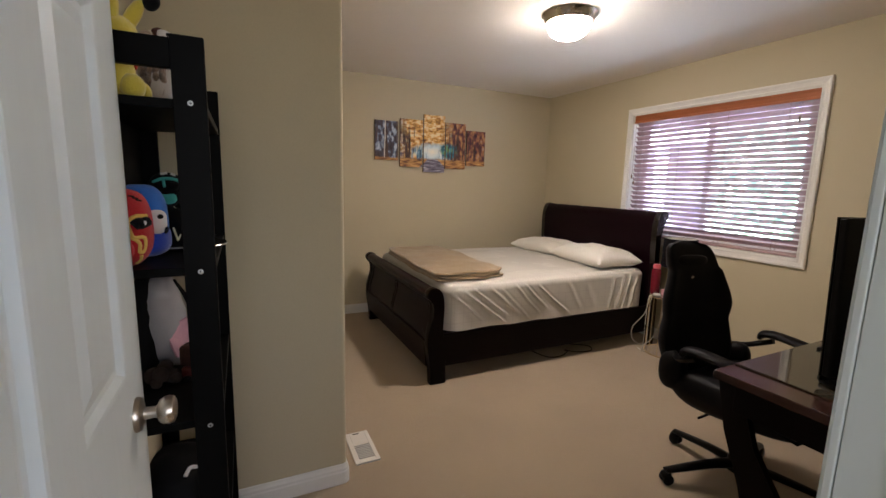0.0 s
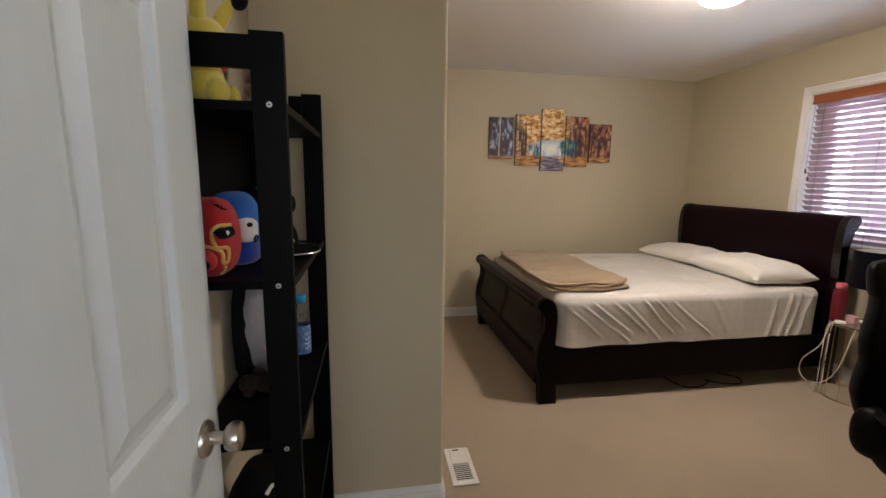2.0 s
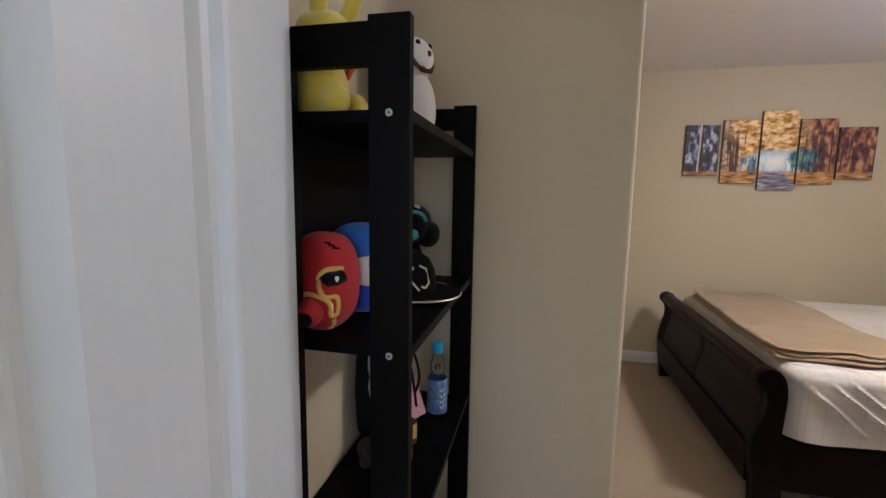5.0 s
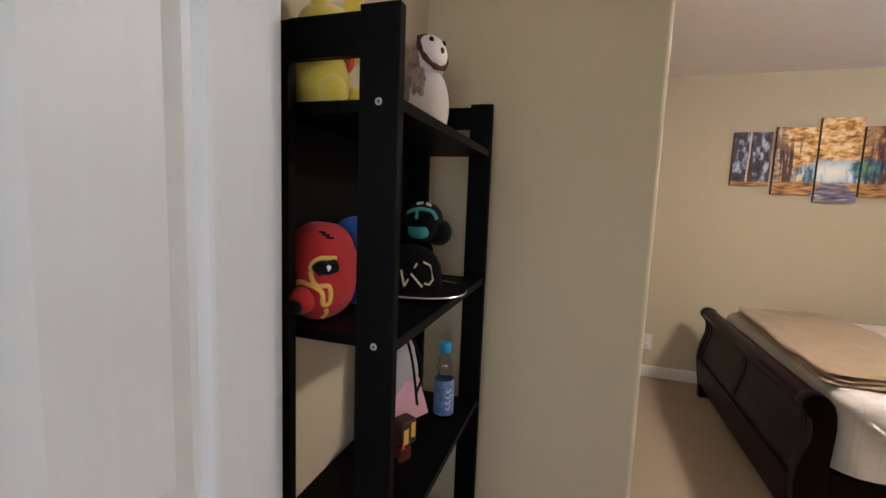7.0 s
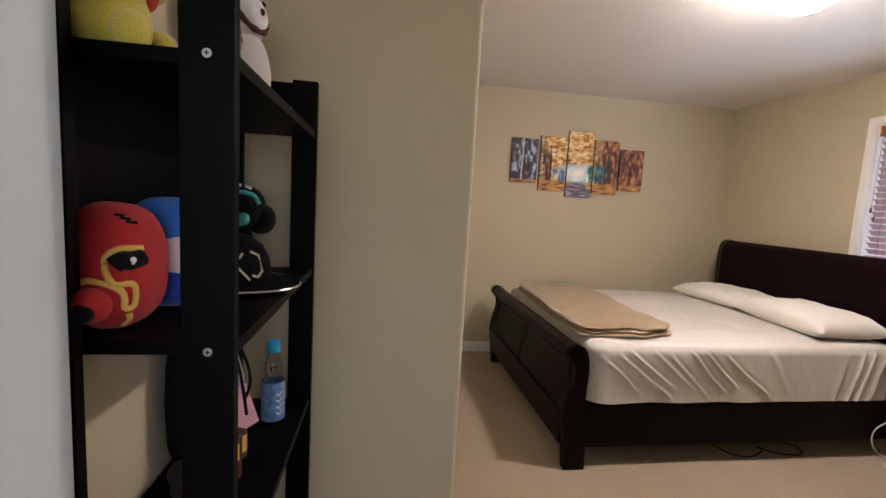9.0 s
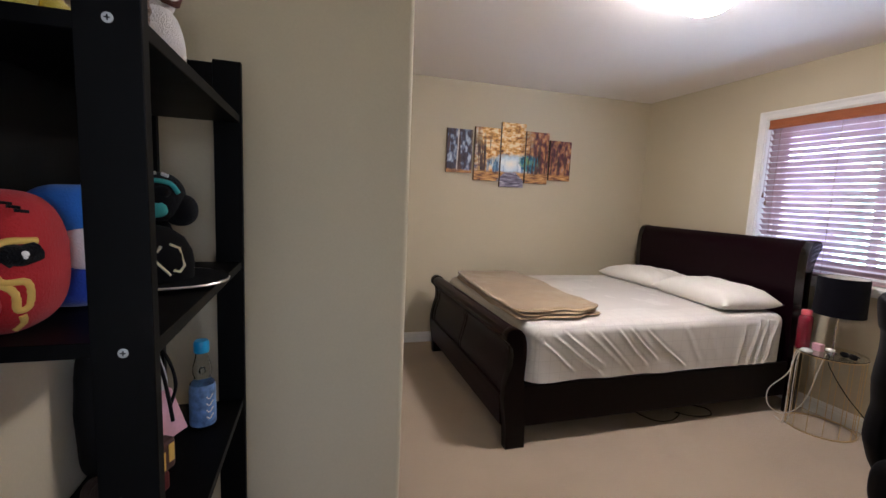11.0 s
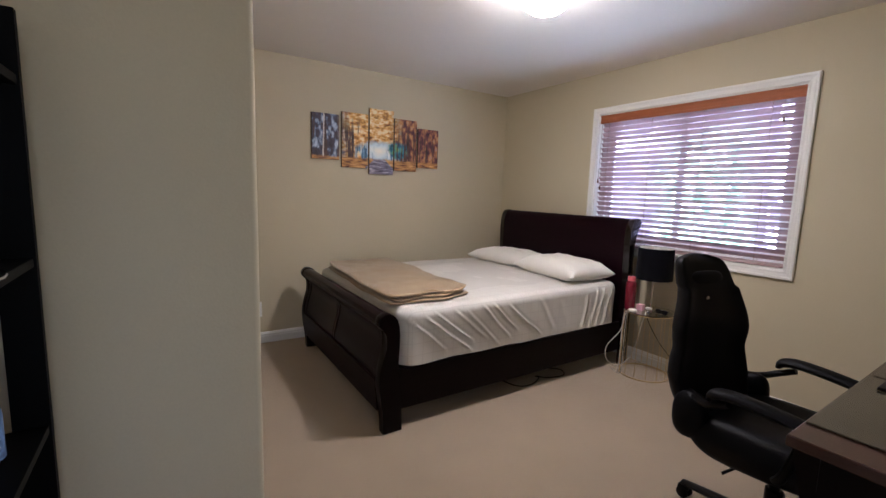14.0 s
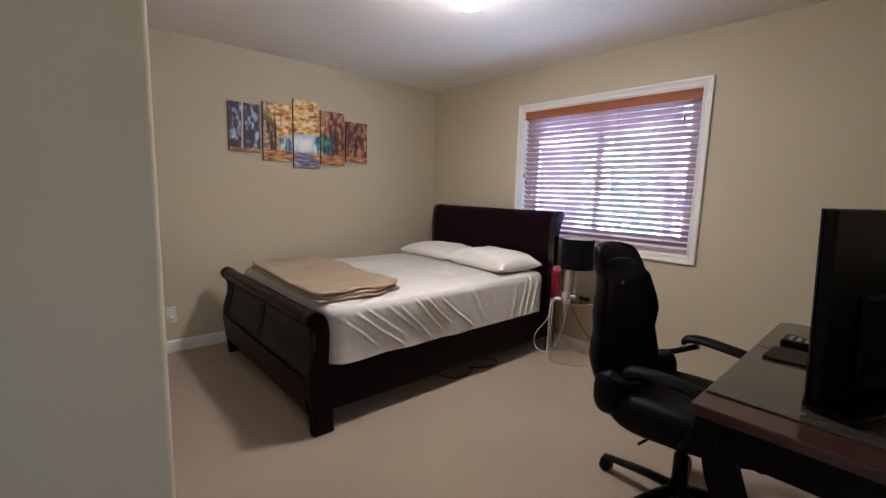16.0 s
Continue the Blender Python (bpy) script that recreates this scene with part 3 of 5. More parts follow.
for side, y in ((1, SOUTH + 0.0005), (-1, SOUTH - 0.1255)):
    for x0, x1, s in ((DOOR_R - 0.001, DOOR_R + 0.066, 1), (0.002 if side > 0 else DOOR_L - 0.066, DOOR_L - 0.006, -1)):
        for a, b, w in ((0.0, 1.0, 0.010), (0.04, 0.25, 0.013), (0.62, 0.97, 0.016)):
            u, v = (x0 + (x1 - x0) * a, x0 + (x1 - x0) * b) if s > 0 else (x1 - (x1 - x0) * b, x1 - (x1 - x0) * a)
            ys = (y, y + side * w)
            box(casing, u, v, min(ys), max(ys), 0.0, DOOR_TOP + 0.0595, 0.002)
    ys = (y, y + side * 0.016)
    box(casing, 0.002 if side > 0 else DOOR_L - 0.066, DOOR_R + 0.066, min(ys), max(ys), DOOR_TOP + 0.06, DOOR_TOP + 0.12, 0.003)
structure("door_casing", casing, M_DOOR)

# the open door, folded back along the west wall
DX, DY0, DY1 = 0.098, 0.655, 1.452


def six_panel_door():
    d = tagged(new("door_1"), "white painted six-panel interior door standing open before a black shelf", kind="structure")
    bm = bmesh.new()
    t = 0.035
    ys = [DY0, DY0 + 0.115, DY0 + 0.342, DY0 + 0.455, DY0 + 0.682, DY1]
    zs = [0.012, 0.24, 0.80, 1.028, 1.66, 1.775, 1.925, 2.04]
    for i in range(5):
        for j in range(7):
            if i in (1, 3) and j in (1, 3, 5):
                continue
            box(bm, DX - t, DX, ys[i], ys[i + 1], zs[j], zs[j + 1])
    bmesh.ops.remove_doubles(bm, verts=bm.verts, dist=0.0003)
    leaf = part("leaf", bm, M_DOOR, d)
    for i in (1, 3):
        for j in (1, 3, 5):
            bm = bmesh.new()
            for x, s in ((DX, 1), (DX - t, -1)):
                rings = []
                for inset, drop in ((0.0, 0.0), (0.006, 0.0015), (0.016, 0.011), (0.026, 0.012), (0.056, 0.003), (0.060, 0.003)):
                    y0, y1, z0, z1 = ys[i] + inset, ys[i + 1] - inset, zs[j] + inset, zs[j + 1] - inset
                    rings.append([bm.verts.new((x - s * drop, y, z)) for y, z in ((y0, z0), (y1, z0), (y1, z1), (y0, z1))])
                for a, b in zip(rings, rings[1:]):
                    for k in range(4):
                        bm.faces.new((a[k], a[(k + 1) % 4], b[(k + 1) % 4], b[k]))
                bm.faces.new(rings[-1])
            part("panel", bm, M_DOOR, d)
    zk, yk = 0.935, 1.380
    bm = bmesh.new()
    for s, x in ((1, DX), (-1, DX - t)):
        if s > 0:
            lathe(bm, [(0.0, 0.0), (0.033, 0.0), (0.033, 0.004), (0.030, 0.009), (0.024, 0.011), (0.012, 0.013), (0.011, 0.030), (0.012, 0.034), (0.021, 0.038), (0.026, 0.045), (0.0275, 0.054), (0.025, 0.062), (0.018, 0.066), (0.008, 0.0675), (0.0, 0.068)], (x, yk, zk), "x", 40)
        else:
            lathe(bm, [(0.0, 0.0), (0.033, 0.0), (0.033, -0.004), (0.024, -0.011), (0.012, -0.013), (0.012, -0.026), (0.024, -0.034), (0.026, -0.044), (0.018, -0.052), (0.0, -0.053)], (x, yk, zk), "x", 32)
    part("door_knob", bm, M_STEEL, d, "brushed nickel round door knob", smooth=True)
    part("latch_plate", B(DX - 0.029, DX - 0.006, DY1, DY1 + 0.0015, zk - 0.028, zk + 0.028, 0.0005), M_STEEL, d)
    for z in (0.25, 1.05, 1.85):
        part("hinge", lathe(bmesh.new(), [(0.0, z - 0.045), (0.006, z - 0.045), (0.006, z + 0.045), (0.0, z + 0.045)], (DX + 0.004, DY0 - 0.003, 0), "z", 12), M_STEEL, d, smooth=True)


six_panel_door()

# window with casing, vinyl sash and panes
window = tagged(new("window_1"), kind="structure")
CASING = [(0.0, 0.0), (0.0, 0.012), (0.009, 0.014), (0.013, 0.011), (0.034, 0.015), (0.040, 0.021), (0.051, 0.022), (0.055, 0.018), (0.055, 0.0)]
part("window_casing", picture_frame(bmesh.new(), WY0, WY1, WZ0, WZ1, EAST - 0.0005, CASING), M_TRIM, window)
reveal = bmesh.new()
box(reveal, EAST + 0.001, EAST + 0.149, WY0 - 0.001, WY0 + 0.008, WZ0, WZ1)
box(reveal, EAST + 0.001, EAST + 0.149, WY1 - 0.008, WY1 + 0.001, WZ0, WZ1)
box(reveal, EAST + 0.001, EAST + 0.149, WY0 + 0.008, WY1 - 0.008, WZ1 - 0.008, WZ1 + 0.001)
box(reveal, EAST + 0.001, EAST + 0.149, WY0 + 0.008, WY1 - 0.008, WZ0 - 0.001, WZ0 + 0.008)
part("window_reveal", reveal, M_TRIM, window)
frame_bm = bmesh.new()
FX0, FX1 = EAST + 0.092, EAST + 0.145
for a in ((WY0 + 0.009, WY0 + 0.05, WZ0 + 0.009, WZ1 - 0.009), (WY1 - 0.05, WY1 - 0.009, WZ0 + 0.009, WZ1 - 0.009), (WY0 + 0.05, WY1 - 0.05, WZ0 + 0.009, WZ0 + 0.05), (WY0 + 0.05, WY1 - 0.05, WZ1 - 0.05, WZ1 - 0.009)):
    box(frame_bm, FX0, FX1, *a, 0.003)
part("window_frame", frame_bm, M_VINYL, window)
for y0, y1, x0 in ((WY0 + 0.05, 2.84, FX0 + 0.005), (2.80, WY1 - 0.05, FX0 + 0.028)):
    bm = bmesh.new()
    for a in ((y0, y0 + 0.045, WZ0 + 0.05, WZ1 - 0.05), (y1 - 0.045, y1, WZ0 + 0.05, WZ1 - 0.05), (y0 + 0.045, y1 - 0.045, WZ0 + 0.05, WZ0 + 0.095), (y0 + 0.045, y1 - 0.045, WZ1 - 0.095, WZ1 - 0.05)):
        box(bm, x0, x0 + 0.02, *a, 0.002)
    sash = part("sash", bm, M_VINYL, window)
    pane = part("pane", B(x0 + 0.008, x0 + 0.012, y0 + 0.045, y1 - 0.045, WZ0 + 0.095, WZ1 - 0.095), M_PANE, sash)
    pane.visible_shadow = False

# the garden beyond the window: backdrop with daylight painted as glow, then lawn
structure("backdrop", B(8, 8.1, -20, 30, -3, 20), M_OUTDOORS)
structure("ground", B(EAST + 0.16, 60, -75, 80, -3.1, -3.004), material("lawn", (0.07, 0.11, 0.04), 0.95, vary=0.4, scale=3, grain=30))

# vent in the carpet
vent = thing("floor_vent", (0.82, 2.48, 0), "white metal floor register with dark slots set in the beige carpet", "vent")
VX0, VX1, VY0, VY1 = 0.757, 0.882, 2.345, 2.617
bm = bmesh.new()
box(bm, VX0, VX0 + 0.024, VY0, VY1, 0.002, 0.011, 0.002)
box(bm, VX1 - 0.020, VX1, VY0, VY1, 0.002, 0.011, 0.002)
box(bm, VX0 + 0.024, VX1 - 0.020, VY0, VY0 + 0.028, 0.002, 0.011, 0.002)
box(bm, VX0 + 0.024, VX1 - 0.020, 2.495, VY1, 0.002, 0.011, 0.002)
part("plate", bm, M_VENT, vent)
part("backing", B(VX0 + 0.02, VX1 - 0.016, VY0 + 0.02, 2.50, 0.0015, 0.0035), M_DARK, vent)
for i in range(9):
    y = VY0 + 0.036 + i * 0.0133
    m = Matrix.Translation((0, y, 0.0065)) @ Matrix.Rotation(radians(32), 4, "X")
    part("slat", box(bmesh.new(), VX0 + 0.024, VX1 - 0.020, -0.0019, 0.0019, -0.0007, 0.0007, m=m), M_VENT, vent)
part("lever", B(VX0 + 0.040, VX0 + 0.075, VY1 - 0.022, VY1 - 0.017, 0.011, 0.014, 0.001), M_DARK, vent)

# outlet on the north wall
outlet = thing("wall_outlet", (1.09, NORTH, 0.30), "white plastic wall outlet plate with a white plug in it", "outlet")
part("plate", B(1.055, 1.125, NORTH - 0.006, NORTH, 0.235, 0.365, 0.002), M_WHITEPLASTIC, outlet)
for z in (0.275, 0.325):
    part("socket", B(1.073, 1.107, NORTH - 0.008, NORTH - 0.006, z - 0.015, z + 0.015, 0.003), M_WHITEPLASTIC, outlet)
part("plug", B(1.075, 1.105, NORTH - 0.036, NORTH - 0.008, 0.262, 0.290, 0.005), M_WHITEPLASTIC, outlet)

# ceiling light
LX, LY = 2.185, 2.69
lamp = thing("ceiling_light", (LX, LY, CEIL), "lit flush ceiling light with a frosted dome and brushed nickel ring", "ceiling light")
part("ring", lathe(bmesh.new(), [(0.0, CEIL - 0.001), (0.165, CEIL - 0.001), (0.170, CEIL - 0.006), (0.166, CEIL - 0.012), (0.154, CEIL - 0.024), (0.150, CEIL - 0.038), (0.146, CEIL - 0.047), (0.140, CEIL - 0.052), (0.133, CEIL - 0.050), (0.0, CEIL - 0.030)], (LX, LY, 0), "z", 64), M_STEEL, lamp, smooth=True)
dome = lathe(bmesh.new(), [(0.0, CEIL - 0.048), (0.131, CEIL - 0.0505), (0.133, CEIL - 0.064), (0.128, CEIL - 0.085), (0.110, CEIL - 0.112), (0.080, CEIL - 0.132), (0.045, CEIL - 0.144), (0.0, CEIL - 0.148)], (LX, LY, 0), "z", 48)
for f in dome.faces:
    f.material_index = 1 if f.calc_center_median().z > CEIL - 0.105 else 0
part("dome", dome, [M_BULB, M_BULB_RIM], lamp, "glowing frosted glass dome", smooth=True)

# blind
blind = thing("window_blind", (EAST + 0.03, 2.8, WZ1), "cherry wood venetian blind, lowered and half tilted over the bright window", "blind")
val = bmesh.new()
prism(val, [(EAST + 0.004, WZ1 - 0.009), (EAST + 0.004, WZ1 - 0.022), (EAST + 0.008, WZ1 - 0.028), (EAST + 0.008, WZ1 - 0.058), (EAST + 0.003, WZ1 - 0.064), (EAST + 0.003, WZ1 - 0.078), (EAST + 0.014, WZ1 - 0.078), (EAST + 0.014, WZ1 - 0.009)], "y", WY0 + 0.010, WY1 - 0.010)
part("valance", val, M_VALANCE, blind, "moulded cherry wood valance")
part("headrail", B(EAST + 0.018, EAST + 0.066, WY0 + 0.012, WY1 - 0.012, WZ1 - 0.060, WZ1 - 0.010, 0.002), M_SLAT_PALED, blind)
BX, PITCH, TILT_SLAT = EAST + 0.044, 0.0433, 41
slat_mesh = None
for i in range(24):
    z = WZ1 - 0.088 - i * PITCH
    if slat_mesh is None:
        bm = bmesh.new()
        n = 6
        outline = []
        for k in range(n + 1):
            u = -0.025 + 0.05 * k / n
            outline.append((u, 0.0028 * (1 - (u / 0.025) ** 2) + 0.0012))
        for k in range(n, -1, -1):
            u = -0.025 + 0.05 * k / n
            outline.append((u, 0.0028 * (1 - (u / 0.025) ** 2) - 0.0012))
        prism(bm, outline, "y", WY0 + 0.014, WY1 - 0.014)
        ob = part("slat", bm, M_SLAT_PALED, blind, smooth=True, angle=50)
        slat_mesh = ob.data
    else:
        ob = new("slat", slat_mesh)
        ob.parent = blind
        ob.matrix_parent_inverse = blind.matrix_basis.inverted()
    ob.matrix_basis = Matrix.Translation((BX, 0, z)) @ Matrix.Rotation(radians(TILT_SLAT + random.uniform(-1.2, 1.2)), 4, "Y")
part("bottom_rail", B(BX - 0.025, BX + 0.025, WY0 + 0.014, WY1 - 0.014, WZ0 + 0.012, WZ0 + 0.030, 0.004), M_SLAT_PALED, blind)
part("bottom_slats", B(BX - 0.024, BX + 0.024, WY0 + 0.014, WY1 - 0.014, WZ0 + 0.034, WZ0 + 0.0375, 0.001), M_SLAT_PALED, blind)
for y in (3.44, 3.04, 2.64, 2.22):
    for x in (BX - 0.027, BX + 0.027):
        part("ladder_cord", tube(bmesh.new(), [(x, y, WZ1 - 0.06), (x, y, WZ0 + 0.03)], 0.0013, 6), M_BLANKET_EDGE, blind)
for y, z in ((3.50, 1.50), (3.475, 1.44), (2.145, 1.88)):
    part("cord_tassel", lathe(bmesh.new(), [(0.002, 0.02), (0.006, 0.012), (0.008, -0.012), (0.005, -0.02)], (EAST - 0.004, y, z), "z", 12), M_BLANKET_EDGE, blind, smooth=True)
    part("pull_cord", tube(bmesh.new(), [(EAST - 0.004, y, z + 0.02), (EAST + 0.002, y, WZ1 - 0.07)], 0.0012, 6), M_BLANKET_EDGE, blind)

# five-piece wall picture
for x0, x1, z0, z1 in ((1.555, 1.803, 1.610, 2.005), (1.826, 2.080, 1.550, 2.040), (2.092, 2.341, 1.500, 2.102), (2.352, 2.596, 1.545, 2.038), (2.612, 2.848, 1.587, 1.972)):
    c = thing("canvas_print", ((x0 + x1) / 2, NORTH, z0), "unframed canvas piece of an autumn avenue picture on the beige wall", "wall picture", "pieces of the autumn picture")
    yf = NORTH - 0.027
    part("canvas", B(x0, x1, yf, NORTH - 0.002, z0, z1, 0.002), M_CANVAS_EDGE, c)
    part("print", B(x0 + 0.001, x1 - 0.001, yf - 0.001, yf, z0 + 0.001, z1 - 0.001), M_PAINTING, c)


# bed
bed = thing("bed", (2.5, 3.77, 0), "espresso wood sleigh bed with scrolled headboard and footboard on beige carpet", "bed")
FOOT = [(1.432, 0), (1.430, 0.12), (1.414, 0.20), (1.404, 0.29), (1.408, 0.36), (1.425, 0.43), (1.443, 0.49), (1.450, 0.545), (1.442, 0.585), (1.420, 0.603), (1.402, 0.622), (1.397, 0.648), (1.408, 0.673), (1.432, 0.688), (1.460, 0.689), (1.488, 0.677), (1.510, 0.650), (1.522, 0.61), (1.525, 0.56), (1.522, 0.48), (1.518, 0.40), (1.526, 0.30), (1.540, 0.18), (1.548, 0)]
for y0, y1 in ((2.985, 3.045), (4.522, 4.582)):
    part("foot_post", prism(bmesh.new(), FOOT, "y", y0, y1, 0.004), M_ESPRESSO, bed, smooth=True, angle=30)
PANEL = [(1.447, 0.12), (1.425, 0.20), (1.416, 0.29), (1.419, 0.36), (1.436, 0.43), (1.453, 0.49), (1.460, 0.545), (1.452, 0.580), (1.426, 0.608), (1.408, 0.626), (1.403, 0.648), (1.413, 0.668), (1.434, 0.681), (1.460, 0.682), (1.484, 0.671), (1.504, 0.646), (1.514, 0.61), (1.516, 0.56), (1.513, 0.48), (1.508, 0.40), (1.508, 0.30), (1.508, 0.12)]
part("footboard", prism(bmesh.new(), PANEL, "y", 3.045, 4.522), M_HEAD, bed, smooth=True, angle=30)
LOWER = [(1.417, 0.12), (1.411, 0.20), (1.404, 0.27), (1.402, 0.305), (1.405, 0.312), (1.430, 0.312), (1.430, 0.12)]
part("foot_rail", prism(bmesh.new(), LOWER, "y", 3.045, 4.522, 0.002), M_HEAD, bed)
STILE = [(1.414, 0.312), (1.414, 0.36), (1.431, 0.43), (1.448, 0.49), (1.455, 0.545), (1.448, 0.575), (1.470, 0.575), (1.470, 0.43), (1.440, 0.312)]
for y0, y1 in ((3.045, 3.10), (3.765, 3.795), (3.803, 3.833), (4.467, 4.522)):
    part("foot_stile", prism(bmesh.new(), STILE, "y", y0, y1, 0.0015), M_HEAD, bed)
HEADP = [(3.540, 0), (3.540, 0.3), (3.530, 0.6), (3.512, 0.86), (3.508, 1.0), (3.513, 1.09), (3.524, 1.145), (3.548, 1.181), (3.583, 1.195), (3.618, 1.190), (3.638, 1.170), (3.640, 1.148), (3.622, 1.132), (3.600, 1.10), (3.582, 1.05), (3.572, 0.98), (3.572, 0.86), (3.585, 0.6), (3.600, 0.3), (3.605, 0)]
for y0, y1 in ((2.958, 3.012), (4.462, 4.516)):
    part("head_post", prism(bmesh.new(), HEADP, "y", y0, y1, 0.005), M_POLISHED, bed, smooth=True, angle=30)
HEADB = [(x + (0.006 if x < 3.56 else -0.006), z - (0.006 if z > 1.1 else 0)) for x, z in HEADP if z > 0.1]
part("headboard", prism(bmesh.new(), HEADB, "y", 3.012, 4.462), M_HEAD, bed, smooth=True, angle=30)
for y0, y1 in ((3.005, 3.032), (4.535, 4.562)):
    part("side_rail", B(1.535, 3.545, y0, y1, 0.115, 0.352, 0.004), M_ESPRESSO, bed)
part("slat_deck", B(1.53, 3.53, 3.035, 4.532, 0.29, 0.335, 0.003), M_DARK, bed)
for x in (2.0, 2.5, 3.0):
    part("centre_leg", B(x - 0.02, x + 0.02, 3.76, 3.80, 0.0, 0.29, 0.003), M_ESPRESSO, bed)


FOLDS = [(1.60 + 0.105 * k + 0.016 * math.sin(k * 2.7), 0.0085 + 0.003 * math.sin(k * 1.7) ** 2, 0.017 + 0.005 * math.sin(k * 1.3), 0.38 + 0.06 * math.sin(k), 0.10 + 0.04 * math.sin(k * 2), 0.86 + 0.12 * math.sin(k * 1.9)) for k in range(8)]
FOLDS += [(3.10, 0.018, 0.010, -0.05, 0.15, 1.1), (3.22, 0.014, 0.014, -0.09, 0.05, 1.1), (3.29, 0.012, 0.014, -0.10, 0.05, 1.1), (3.37, 0.016, 0.012, -0.10, 0.1, 1.1), (2.62, 0.02, 0.006, 0.20, 0.1, 0.9), (2.80, 0.03, 0.005, 0.15, 0.2, 0.9)]


def mattress():
    """A mattress in a fitted sheet with pulled folds down its sides."""
    x0, x1, y0, y1, z0, z1, r = 1.535, 3.490, 2.998, 4.540, 0.366, 0.690, 0.055
    nx, ny = 600, 60
    bm = bmesh.new()
    prof = []
    for k in range(25):
        prof.append((0.0, z0 + (z1 - r - z0) * k / 24))
    for k in range(1, 9):
        a = math.pi / 2 * k / 8
        prof.append((r * (1 - math.cos(a)), z1 - r + r * math.sin(a)))
    for k in range(1, 14):
        prof.append((r + (0.70 - r) * k / 13, z1 + 0.012 * min(1, k / 5)))
    rings = []
    per = []
    cr = 0.10
    def loop_points(n_long, n_short):
        pts = []
        for i in range(n_long):
            pts.append((x0 + cr + (x1 - x0 - 2 * cr) * i / n_long, y0, 0, -1))
        for i in range(8):
            a = -math.pi / 2 + math.pi / 2 * i / 8
            pts.append((x1 - cr + cr * math.cos(a), y0 + cr + cr * math.sin(a), math.cos(a), math.sin(a)))
        for i in range(n_short):
            pts.append((x1, y0 + cr + (y1 - y0 - 2 * cr) * i / n_short, 1, 0))
        for i in range(8):
            a = math.pi / 2 * i / 8
            pts.append((x1 - cr + cr * math.cos(a), y1 - cr + cr * math.sin(a), math.cos(a), math.sin(a)))
        for i in range(n_long):
            pts.append((x1 - cr - (x1 - x0 - 2 * cr) * i / n_long, y1, 0, 1))
        for i in range(8):
            a = math.pi / 2 + math.pi / 2 * i / 8
            pts.append((x0 + cr + cr * math.cos(a), y1 - cr + cr * math.sin(a), math.cos(a), math.sin(a)))
        for i in range(n_short):
            pts.append((x0, y1 - cr - (y1 - y0 - 2 * cr) * i / n_short, -1, 0))
        for i in range(8):
            a = math.pi + math.pi / 2 * i / 8
            pts.append((x0 + cr + cr * math.cos(a), y0 + cr + cr * math.sin(a), math.cos(a), math.sin(a)))
        return pts
    loop = loop_points(nx, ny)
    cx, cy = (x0 + x1) / 2, (y0 + y1) / 2
    for inset, z in prof:
        ring = []
        for px, py, ax, ay in loop:
            f = inset / 0.70
            x, y = px - ax * inset, py - ay * inset
            if inset > r:
                k = (inset - r) / (0.70 - r)
                ex, ey = px - ax * r, py - ay * r
                x, y = ex + (cx - ex) * k * 0.93, ey + (cy - ey) * k * 0.93
            down = max(0.0, (z1 - z) / (z1 - z0))
            fold = 0.0
            if z < z1 - 0.005 and ay < -0.5:
                for q, (at, wide, high, lean, lo, hi) in enumerate(FOLDS):
                    off = x - at - (down - 0.2) * lean - 0.010 * noise.noise(Vector((q, down * 3, 0)))
                    reach = max(0.0, min(1.0, (down - lo) / 0.12)) * max(0.0, min(1.0, (hi - down) / 0.15))
                    fold += high * reach * math.exp(-abs(off / wide) ** 1.5)
                    fold -= 0.4 * high * reach * math.exp(-((off - 1.9 * wide) / wide) ** 2)
                fold += 0.006 * noise.noise(Vector((x * 7, z * 4, 3.1)))
            elif z < z1 - 0.005:
                fold += 0.006 * noise.noise(Vector((x * 6, y * 6, z * 4)))
            zz = z
            if inset > r * 0.6:
                zz += 0.004 * noise.noise(Vector((x * 2.3, y * 2.3, 5))) + 0.0018 * noise.noise(Vector((x * 9, y * 6, 8)))
            if down > 0.93:
                zz += 0.010 * noise.noise(Vector((x * 5, y * 5, 2)))
            ring.append(bm.verts.new((x + ax * fold, y + ay * fold, zz)))
        rings.append(ring)
    n = len(loop)
    for a, b in zip(rings, rings[1:]):
        for i in range(n):
            bm.faces.new((a[i], a[(i + 1) % n], b[(i + 1) % n], b[i]))
    bm.faces.new(rings[-1])
    bm.faces.new(rings[0])
    m = thing("mattress", (cx, cy, z0), "mattress in a wrinkled white fitted sheet on the dark sleigh bed", "mattress")
    part("sheet", bm, M_SHEET, m, smooth=True, angle=80)


mattress()


